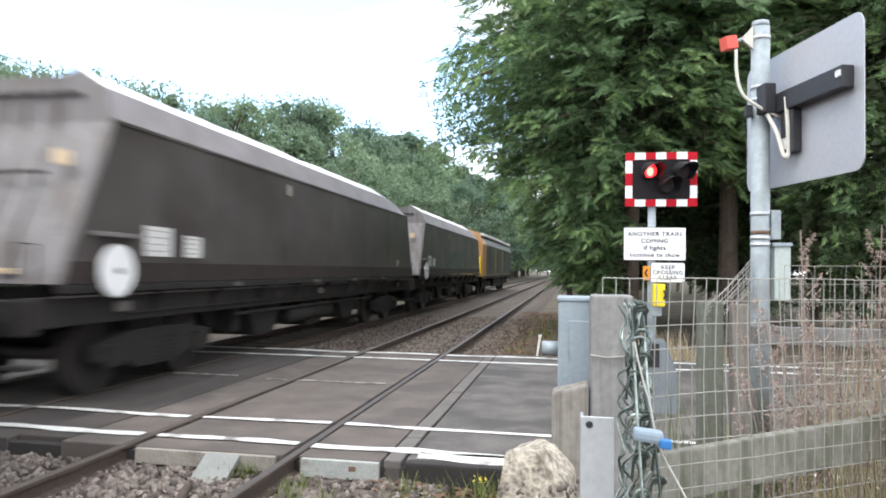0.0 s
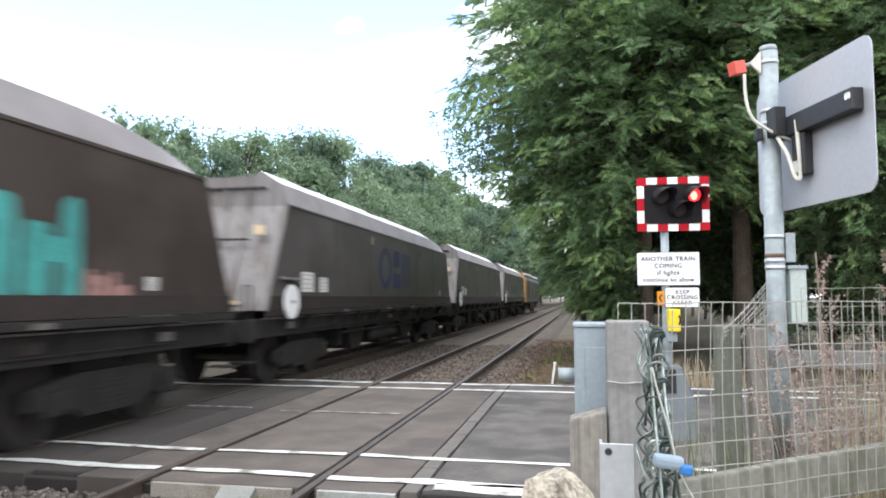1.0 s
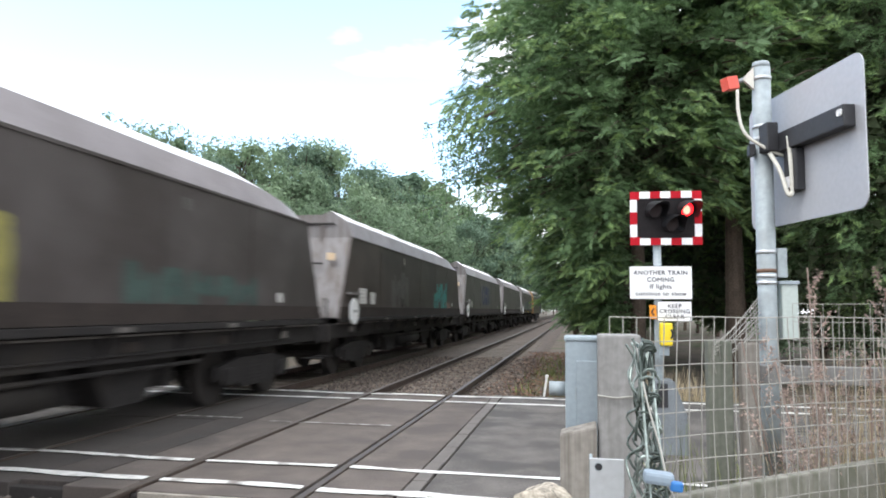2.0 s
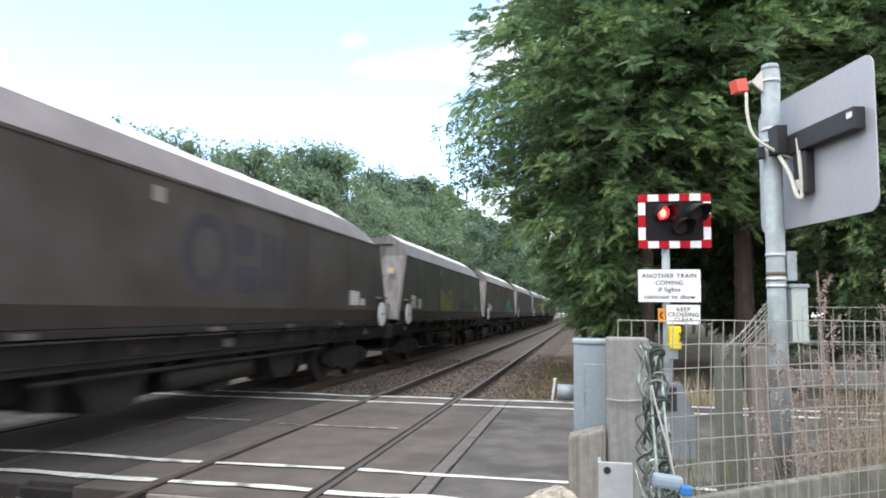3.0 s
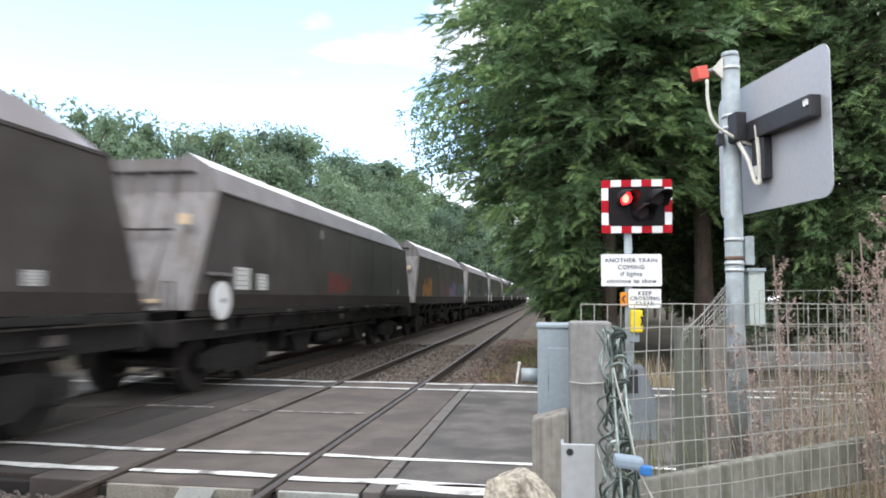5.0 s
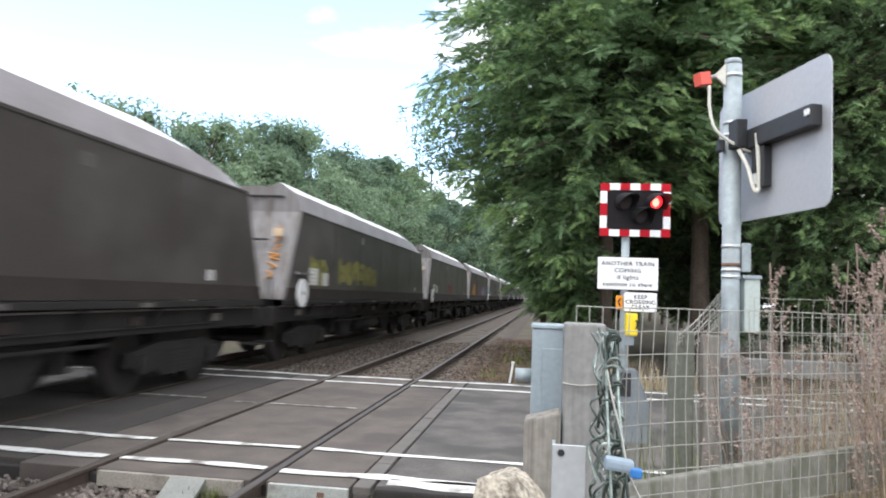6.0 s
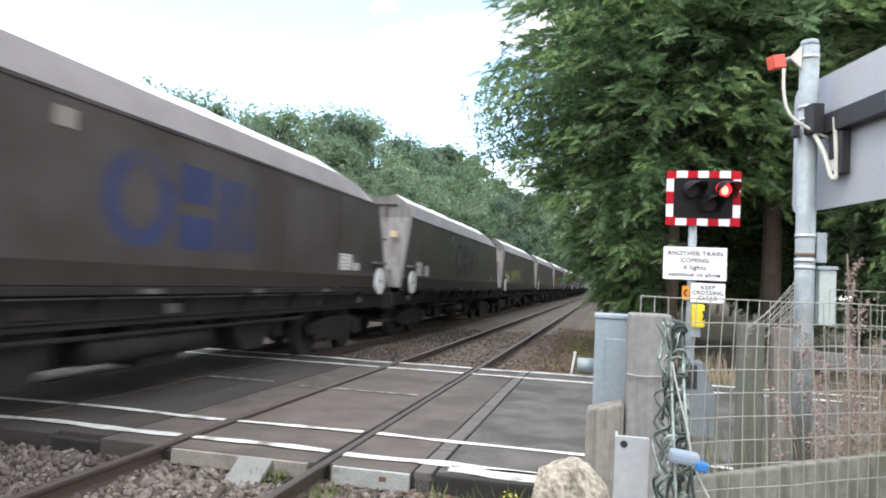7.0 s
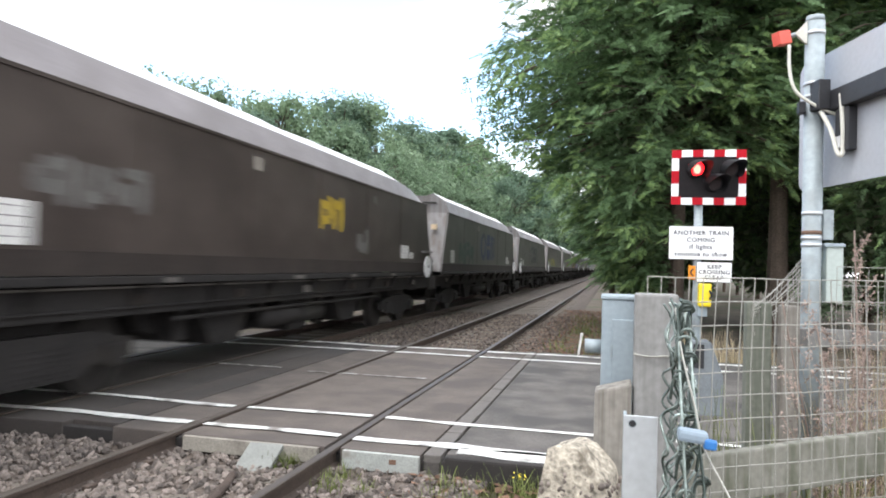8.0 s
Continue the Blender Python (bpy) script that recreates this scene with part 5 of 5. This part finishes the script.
def broad_tree(height, radius, mat, seed, leaves=6500, size=0.36):
    """A broad-leaved tree: trunk, limbs that fork, and a crown of clumps of leaves with gaps."""
    r = random.Random(seed)
    t = thing("tree", "leafy green broad-leaved tree in the wood by the line", "tree", None, "wood beside the line")
    trunk = tube(bow([(0, 0, -0.6), (r.uniform(-.2, .2), r.uniform(-.2, .2), height * 0.3), (r.uniform(-.4, .4), r.uniform(-.4, .4), height * 0.6), (0, 0, height * 0.9)], 4), height * 0.014, 7)
    tips = []
    for i in range(64):
        z = height * r.uniform(0.16, 0.98)
        f = (z / height - 0.16) / 0.82
        a = r.uniform(0, 6.283)
        reach = radius * math.sin(math.pi * (0.22 + 0.70 * f)) ** 0.8 * r.uniform(0.35, 1.05)
        p = Vector((math.cos(a) * reach, math.sin(a) * reach, min(z + r.uniform(-0.3, 0.6), height)))
        tips.append((p, r.uniform(0.18, 0.36) * radius))
        tube(bow([(0, 0, z * 0.72), p * 0.5 + Vector((0, 0, z * 0.42)), p], 3), height * 0.0035, 4, trunk)
    part("trunk", trunk, M_BARK, t)
    pts, nrm, sz = [], [], []
    per = leaves // len(tips)
    for c, rad in tips:
        d = rng.normal(size=(per, 3))
        d /= np.linalg.norm(d, axis=1, keepdims=True)
        d[:, 2] *= 0.8
        # most leaves form the clump's skin, some larger ones fill its inside
        inside = rng.random(per) < 0.16
        reach = np.where(inside, rng.uniform(0.1, 0.6, per), rng.uniform(0.72, 1.05, per))
        pts.append(np.array(c) + d * rad * reach[:, None])
        nrm.append(d + rng.normal(size=(per, 3)) * 0.45 + np.array([0, 0, 0.35]))
        sz.append(rng.uniform(0.6, 1.2, per) * size * np.where(inside, 2.2, 1.0))
    v, f = leaf_batch(np.concatenate(pts), np.concatenate(nrm), np.concatenate(sz), BLADE)
    triangles("crown", v.tolist(), f, mat, t)
    return t


def conifer(height, radius, seed, branches=420, low=0.06, twigs=24, needles=13, low_back=None, girth=0.17):
    """A dense conifer: tapered trunk, sweeping branches, flat drooping fronds with narrow leaflets to both sides."""
    r = random.Random(seed)
    t = thing("conifer_tree", "tall dense dark green conifer with feathery fronds", "tree", None, "conifers behind the road")
    wood = bmesh.new()
    for k in range(8):
        f0, f1 = k / 8, (k + 1) / 8
        cyl((0.05 * math.sin(f0 * 5), 0, height * f0 - (0.5 if k == 0 else 0)), (0.05 * math.sin(f1 * 5), 0, height * f1), girth * (1.05 - f0), girth * (1.05 - f1), 12, wood)
    vs, tips = [], []
    for i in range(branches):
        a = i * 2.399963 + r.uniform(-0.4, 0.4)
        facing = math.cos(a - math.pi)
        floor_ = low if low_back is None or facing > 0.15 else low_back
        f = floor_ + (0.97 - floor_) * r.random() ** 0.9
        z, u = height * f, max(0.0, (f - low) / (0.97 - low))
        reach = radius * (0.22 + 0.92 * math.sin(math.pi * min(1, u * 0.88 + 0.01))) * (1 - 0.6 * max(0, u - 0.6) / 0.4) * r.uniform(0.66, 1.12)
        out = np.array([math.cos(a), math.sin(a), 0.0])
        side = np.array([-math.sin(a), math.cos(a), 0.0])
        sag = reach * r.uniform(-0.02, 0.26) * (1.2 - 0.8 * u)
        p0 = np.array([0, 0, z])
        p1 = out * reach * 0.55 + np.array([0, 0, z + reach * 0.10])
        p2 = out * reach + side * reach * r.uniform(-0.12, 0.12) + np.array([0, 0, z - sag])
        if i % 3 == 0:
            g = np.linspace(0, 0.96, 5)[:, None]
            tube((p0 * (1 - g) ** 2 + 2 * p1 * g * (1 - g) + p2 * g * g).tolist(), 0.018, 4, wood)
        g = np.concatenate([1 - 0.62 * rng.random(twigs - 3) ** 1.15, [0.97, 0.99, 1.0]])[:, None]
        root = p0 * (1 - g) ** 2 + 2 * p1 * g * (1 - g) + p2 * g * g
        along = (p1 - p0) * 2 * (1 - g) + (p2 - p1) * 2 * g
        along /= np.linalg.norm(along, axis=1, keepdims=True)
        n = len(g)
        sgn = np.where(np.arange(n) % 2, 1.0, -1.0)[:, None]
        ang = rng.uniform(0.15, 1.25, (n, 1))
        ang[-3:] *= 0.35
        d = along * np.cos(ang) + side * sgn * np.sin(ang) + np.stack([np.zeros(n), np.zeros(n), rng.uniform(-0.55, 0.50, n)], axis=1)
        d /= np.linalg.norm(d, axis=1, keepdims=True)
        ln = rng.uniform(0.16, 0.58, (n, 1)) * (1.35 - 0.6 * g)
        root = root + rng.normal(size=(n, 3)) * np.array([0.07, 0.07, 0.10])
        flat = np.cross(d, np.cross(np.array([[0, 0, 1.0]]), d) + rng.normal(size=(n, 3)) * 0.8)
        flat /= np.linalg.norm(flat, axis=1, keepdims=True)
        across = np.cross(flat, d)
        # outermost fronds take the brighter green, standing for light on the tips
        lit_tip = (g[:, 0] > 0.78) & (rng.random() < 0.6) & (rng.random(n) < 0.85)
        for k in range(needles):
            h = k / (needles - 1)
            sg = 1.0 if k % 2 else -1.0
            an = 0.80 - 0.35 * h if k < needles - 1 else 0.0
            lf = (0.125 - 0.05 * h) * rng.uniform(0.7, 1.3, (n, 1))
            dirn = d * math.cos(an) + across * sg * math.sin(an) + flat * rng.uniform(-0.12, 0.22, (n, 1))
            wide = (across * math.cos(an) - d * sg * math.sin(an)) * 0.019
            q = root + d * ln * h + np.array([0, 0, -0.10]) * (ln * h * h)
            vs.append(np.stack([q - wide, q + wide, q + dirn * lf], axis=1).reshape(-1, 3))
            tips.append(lit_tip & (h > 0.2))
    part("trunk", wood, M_BARK, t)
    v = np.concatenate(vs)
    faces = np.arange(len(v)).reshape(-1, 3)
    triangles("crown", v.tolist(), faces.tolist(), [M_CONIFER, M_CONIFER_TIP], t, np.concatenate(tips).astype(int).tolist())
    # dense inner twigs, coloured dark to stand for the shade inside the crown
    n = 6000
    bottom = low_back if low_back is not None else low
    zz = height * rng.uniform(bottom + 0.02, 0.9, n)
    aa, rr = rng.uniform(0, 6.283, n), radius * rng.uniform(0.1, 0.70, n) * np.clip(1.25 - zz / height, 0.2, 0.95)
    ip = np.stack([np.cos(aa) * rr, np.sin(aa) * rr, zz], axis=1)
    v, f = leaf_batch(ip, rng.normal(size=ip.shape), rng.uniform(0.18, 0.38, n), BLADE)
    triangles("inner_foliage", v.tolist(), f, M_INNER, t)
    return t


con_a = conifer(15.5, 4.0, 3, 1250, 0.05, 42, 13, 0.29, 0.2)
con_b = conifer(13.5, 3.7, 5, 520, 0.10, 34, 8)
con_c = conifer(14.0, 3.2, 8, 480, 0.36, 34, 10, None, 0.27)
con_c.matrix_basis = pose(4.22, 20.0, -0.3, 0, 0, 70)
con_a.matrix_basis = pose(1.75, 19.6, -0.3)
con_b.matrix_basis = pose(7.4, 18.8, -0.3)
for x, y, rz, src in ((10.9, 17.0, 130, con_b), (14.6, 15.0, 70, con_b), (5.6, 25.5, 200, con_b), (2.4, 26.5, 300, con_b), (9.2, 25.0, 20, con_b)):
    copy_thing(src, pose(x, y, -0.3, 0, 0, rz))

# a sparse larch limb with hanging twigs reaching out over the track
larch = thing("conifer_tree", "slender larch-like conifer with sparse drooping limbs", "tree", pose(-0.2, 21.5, -0.3), "conifers behind the road")
wood = tube(bow([(0.5, 0, 0), (0.2, 0, 4), (0.1, 0, 8.5), (0, 0, 12)], 4), 0.09, 7)
lp, ln_, la = [], [], []
lr = random.Random(31)
for i in range(46):
    z = lr.uniform(4.2, 11.5) if i % 3 else lr.uniform(4.9, 7.6)
    a = radians(lr.uniform(120, 260) if i % 3 else lr.uniform(165, 215))
    reach = (lr.uniform(1.2, 2.8) if i % 3 else lr.uniform(3.0, 4.3)) * (1 if z < 8.5 else 0.75)
    o = Vector((math.cos(a), math.sin(a), 0))
    line = bow([(0.1, 0, z), o * reach * 0.5 + Vector((0, 0, z + 0.25)), o * reach + Vector((0, 0, z - 0.35))], 8)
    tube(line[::2] + [line[-1]], 0.010, 4, wood)
    for p0 in line[5:]:
        for s in range(4):
            h = lr.uniform(0.15, 0.75)
            q0 = p0 + Vector((lr.gauss(0, 0.12), lr.gauss(0, 0.12), 0))
            for j in range(7):
                lp.append((q0 + Vector((lr.gauss(0, 0.03), lr.gauss(0, 0.03), -h * j / 7 + 0.05)))[:])
part("trunk", wood, M_BARK, larch)
lp = np.array(lp)
v, f = leaf_batch(lp, rng.normal(size=lp.shape), rng.uniform(0.05, 0.13, len(lp)), LEAF)
triangles("crown", v.tolist(), f, M_CONIFER, larch)

kinds = [broad_tree(10, 4.2, M_LEAF_A, 21, 10000, 0.26), broad_tree(13, 4.8, M_LEAF_B, 22, 11500, 0.28), broad_tree(16, 5.2, M_LEAF_C, 23, 13000, 0.30), broad_tree(12, 4.4, M_LEAF_A, 24, 11000, 0.27), broad_tree(6, 3.2, M_LEAF_B, 25, 5200, 0.22), broad_tree(13, 4.8, M_LEAF_B, 26, 3200, 0.55), broad_tree(16, 5.2, M_LEAF_C, 27, 3600, 0.58)]
HEIGHTS = (10, 13, 16, 12, 6, 13, 16)
first_spot = {}


def plant(k, x, y, top, seed):
    r = random.Random(seed)
    if y > 85 and k < 4:
        k = 5 + k % 2
    s = top / HEIGHTS[k]
    m = pose(x, y, 0.1, 0, 0, r.uniform(0, 360))
    if k not in first_spot:
        first_spot[k] = True
        ob = kinds[k]
        ob.matrix_basis = m
    else:
        ob = copy_thing(kinds[k], m)
    ob.scale = (s * r.uniform(0.9, 1.1), s * r.uniform(0.9, 1.1), s)
    return ob


def ridge(y):
    ys, zs = (0, 25, 33, 45, 62, 80, 110, 150, 230), (8.2, 8.9, 10.1, 12.3, 15.3, 17.2, 19.5, 21, 20)
    return float(np.interp(y, ys, zs))


seed = 100
y = 8.0
while y < 215:
    for x, f in ((-21.5, 1.0), (-15.5, 0.68)):
        seed += 1
        r = random.Random(seed)
        yy = y + r.uniform(-1.6, 1.6)
        plant(seed % 4 if f > 0.8 else (0, 3, 4)[seed % 3], x + r.uniform(-1.3, 1.3), yy, ridge(yy) * f * r.uniform(0.84, 1.04), seed)
    seed += 1
    if y < 80:
        plant(4, -11.6 + random.Random(seed).uniform(-0.5, 0.5), y + 2, random.Random(seed).uniform(3.0, 4.6), seed)
    else:
        plant(seed % 4, -12.2 + random.Random(seed).uniform(-0.6, 0.6), y + 2, min(12 + (y - 80) * 0.1, 20) * random.Random(seed).uniform(0.9, 1.1), seed)
    y += 4.4 if y < 90 else 8.0
y = 30.0
while y < 175:
    for x, f in ((4.0, 9.5), (9.5, 12)):
        seed += 1
        r = random.Random(seed)
        plant(seed % 4, x + r.uniform(-0.6, 0.8), y + r.uniform(-1.5, 1.5), f * r.uniform(0.85, 1.15), seed)
    seed += 1
    plant(4, 1.6 + random.Random(seed).uniform(-0.3, 0.4), y, random.Random(seed).uniform(2.6, 4.2), seed)
    y += 8.0
for x in range(-24, 22, 4):
    seed += 1
    plant(4, x + 1.5, 252, 8, seed + 300)
    plant(seed % 4, x, 262 + random.Random(seed).uniform(-5, 5), 17, seed)
for i, (x, y, h) in enumerate(((7.6, 15.4, 2.0), (10.4, 15.0, 2.8), (13.0, 14.9, 2.4), (6.6, 21, 3.2))):
    plant(4, x, y, h, 900 + i)


# ---- weeds and grass ----
def tuft(name, spots, mat, label, h0, h1, blades, spread, width=0.006, lean=0.35):
    """Grass blades or stalks, each a thin bent strip, in one mesh."""
    vs, fs = [], []
    for x, y, z in spots:
        for i in range(blades):
            a, h = rnd.uniform(0, 6.283), rnd.uniform(h0, h1)
            bx, by = x + rnd.gauss(0, spread), y + rnd.gauss(0, spread)
            ln = rnd.uniform(0.05, lean) * h
            w = width * rnd.uniform(0.6, 1.3)
            o = len(vs)
            for t in (0, 0.5, 1):
                cx, cy, cz = bx + math.cos(a) * ln * t * t, by + math.sin(a) * ln * t * t, z + h * t
                k = w * (1 - t * 0.85)
                vs += [(cx - k * math.sin(a), cy + k * math.cos(a), cz), (cx + k * math.sin(a), cy - k * math.cos(a), cz)]
            fs += [(o, o + 1, o + 3, o + 2), (o + 2, o + 3, o + 5, o + 4)]
    return tagged(triangles(name, vs, fs, mat), label, "grass", "", "stuff")


tuft("grass", [(rnd.uniform(-1.2, -0.1), rnd.uniform(5.2, 6.25), -0.25) for i in range(26)], M_GRASS, "green weeds growing along the road's edge", 0.10, 0.26, 26, 0.06, 0.006, 0.8)
tuft("grass", [(rnd.uniform(-2.0, -1.4), rnd.uniform(5.7, 6.2), -0.2) for i in range(7)], M_GRASS, "low green weeds beside the rail", 0.06, 0.16, 26, 0.05, 0.006, 0.9)
tuft("grass", [(rnd.uniform(-2.5, -2.15), rnd.uniform(6.05, 6.25), -0.18) for i in range(4)], M_GRASS, "tuft of grass between the rails", 0.06, 0.15, 22, 0.05, 0.005, 0.9)
tuft("dry_grass", [(rnd.uniform(1.28, 3.2), rnd.uniform(3.7, 4.7), -0.3) for i in range(190)], M_DRY, "tall dry straw-coloured grass behind the fence", 0.9, 1.75, 18, 0.07, 0.0035, 0.25)
tuft("grass", [(rnd.uniform(0.6, 3.6), rnd.uniform(3.4, 5.6), -0.3) for i in range(150)], M_GRASS, "green grass behind the fence", 0.5, 1.25, 14, 0.08, 0.005, 0.5)
tuft("dry_grass", [(rnd.uniform(0.3, 3.0), rnd.uniform(14.1, 15.5), -0.3) for i in range(50)], M_DRY, "dry grass at the foot of the conifers", 0.3, 0.8, 16, 0.15, 0.008, 0.5)
tuft("grass", [(rnd.uniform(-1.0, 0.6), rnd.uniform(14, 26), -0.3) for i in range(50)], M_GRASS, "sparse weeds beside the ballast", 0.15, 0.4, 16, 0.2, 0.01, 0.7)


def dock(h, seed):
    """A dead dock plant: stem, side stems and rough seed heads."""
    r = random.Random(seed)
    t = thing("dock_plant", "dead reddish-brown dock plant with seed heads", "weed", None, "dead docks")
    stem = tube(bow([(0, 0, 0), (r.uniform(-.04, .04), r.uniform(-.04, .04), h * 0.5), (r.uniform(-.1, .1), r.uniform(-.08, .08), h)], 5), 0.0035, 5)
    pts = []
    for i in range(16):
        z = h * (0.42 + 0.58 * i / 16)
        a = r.uniform(0, 6.283)
        ln = 0.26 * (1.15 - i / 17)
        tip = (math.cos(a) * ln * 0.6, math.sin(a) * ln * 0.6, z + ln * 0.8)
        tube([(0, 0, z), (tip[0] * 0.6, tip[1] * 0.6, z + ln * 0.4), tip], 0.0016, 4, stem)
        for j in range(40):
            f = r.uniform(0.25, 1)
            pts.append((tip[0] * f + r.gauss(0, 0.009), tip[1] * f + r.gauss(0, 0.009), z + ln * 0.8 * f + r.gauss(0, 0.012)))
    part("stem", stem, M_DOCK, t)
    pts = np.array(pts)
    v, f = leaf_batch(pts, rng.normal(size=pts.shape), rng.uniform(0.008, 0.019, len(pts)), LEAF)
    tagged(triangles("seed_head", v.tolist(), f, M_DOCK, t), kind="stuff")
    return t


dock_a, dock_b = dock(1.95, 1), dock(1.6, 2)
dock_a.matrix_basis = pose(1.62, 4.05, -0.25)
dock_b.matrix_basis = pose(1.13, 3.75, -0.25, 0, 0, 60)
for i, (x, y, s) in enumerate(((1.9, 4.2, 0), (1.48, 3.95, 1), (2.15, 4.0, 0), (1.78, 3.8, 1), (2.4, 4.3, 0), (1.35, 4.1, 1), (2.0, 4.5, 1), (1.72, 4.4, 0), (2.7, 4.1, 0), (1.56, 4.6, 1), (1.66, 3.95, 0), (1.95, 3.9, 0), (2.25, 4.15, 1), (1.2, 3.9, 1), (1.42, 3.7, 1), (1.55, 3.8, 1), (1.85, 4.0, 1), (2.05, 3.85, 1), (1.3, 4.2, 0), (1.75, 4.0, 0), (1.9, 4.3, 0), (1.6, 3.7, 1), (2.3, 4.0, 0), (1.08, 4.0, 1))):
    copy_thing(dock_a if s == 0 else dock_b, pose(x, y, -0.3 + 0.05 * (i % 4), rnd.uniform(-6, 6), rnd.uniform(-6, 6), 47 * i))
for i, (x, y, s) in enumerate(((1.8, 4.1, 1.16), (1.98, 4.15, 1.1), (2.12, 4.05, 1.2), (1.62, 4.3, 1.08))):
    big = copy_thing(dock_a, pose(x, y, -0.25, 3 - 2 * i, 2 * i - 4, 80 * i))
    big.scale = (s, s, s)
flowers = thing("ragwort", "small yellow flowers among roadside weeds", "flower")
v, f = leaf_batch(np.array([(-0.42 + 0.05 * math.sin(i * 2.1), 6.0 + 0.05 * math.cos(i * 3.3), -0.02 + 0.012 * (i % 4)) for i in range(14)]), np.tile([[0.1, -0.4, 1.0]], (14, 1)), np.full(14, 0.016), LEAF)
triangles("petals", v.tolist(), f, M_FLOWER, flowers)
part("stem", tube([(-0.42, 6.0, -0.28), (-0.41, 6.0, -0.02)], 0.004, 5), M_GRASS, flowers)


# ---- what moves ----
def motions():
    # the train's run, with the small unevenness of its pace
    lag = (0.0, -0.06, 0.27, 0.03, 0.14, 0.30, 0.46, -0.08, 0.67, 0.03, 0.24, 0.24, 0.24, -0.42, 0.15, -0.42, 0.10)
    run = [(i * 0.5, SPEED * i * 0.5 - SLOWING * (i * 0.5) ** 2 + d) for i, d in enumerate(lag)]
    for k, w in wagons.items():
        walk(w, [(t, pose(FAR_TRACK, FIRST - PITCH * k + s, 0)) for t, s in run])
    walk(loco, [(t, pose(FAR_TRACK, FIRST + PITCH + 16.9 + s, 0)) for t, s in run])
    left, right = pose(-0.045, 0, 2.69), pose(0.30, 0, 2.69)
    to_right = (0.25, 0.95, 1.72, 2.43, 3.15, 3.85, 4.58, 5.26, 5.95, 6.75, 7.45)
    to_left = (0.65, 1.35, 2.07, 2.78, 3.55, 4.25, 4.95, 5.66, 6.35, 7.05, 7.78)
    rows = [(0, left)]
    for a, b in zip(to_right, to_left):
        rows += [(a - 0.034, left), (a, right), (b - 0.034, right), (b, left)]
    walk(lit, rows + [(8.0, left)])


motions()
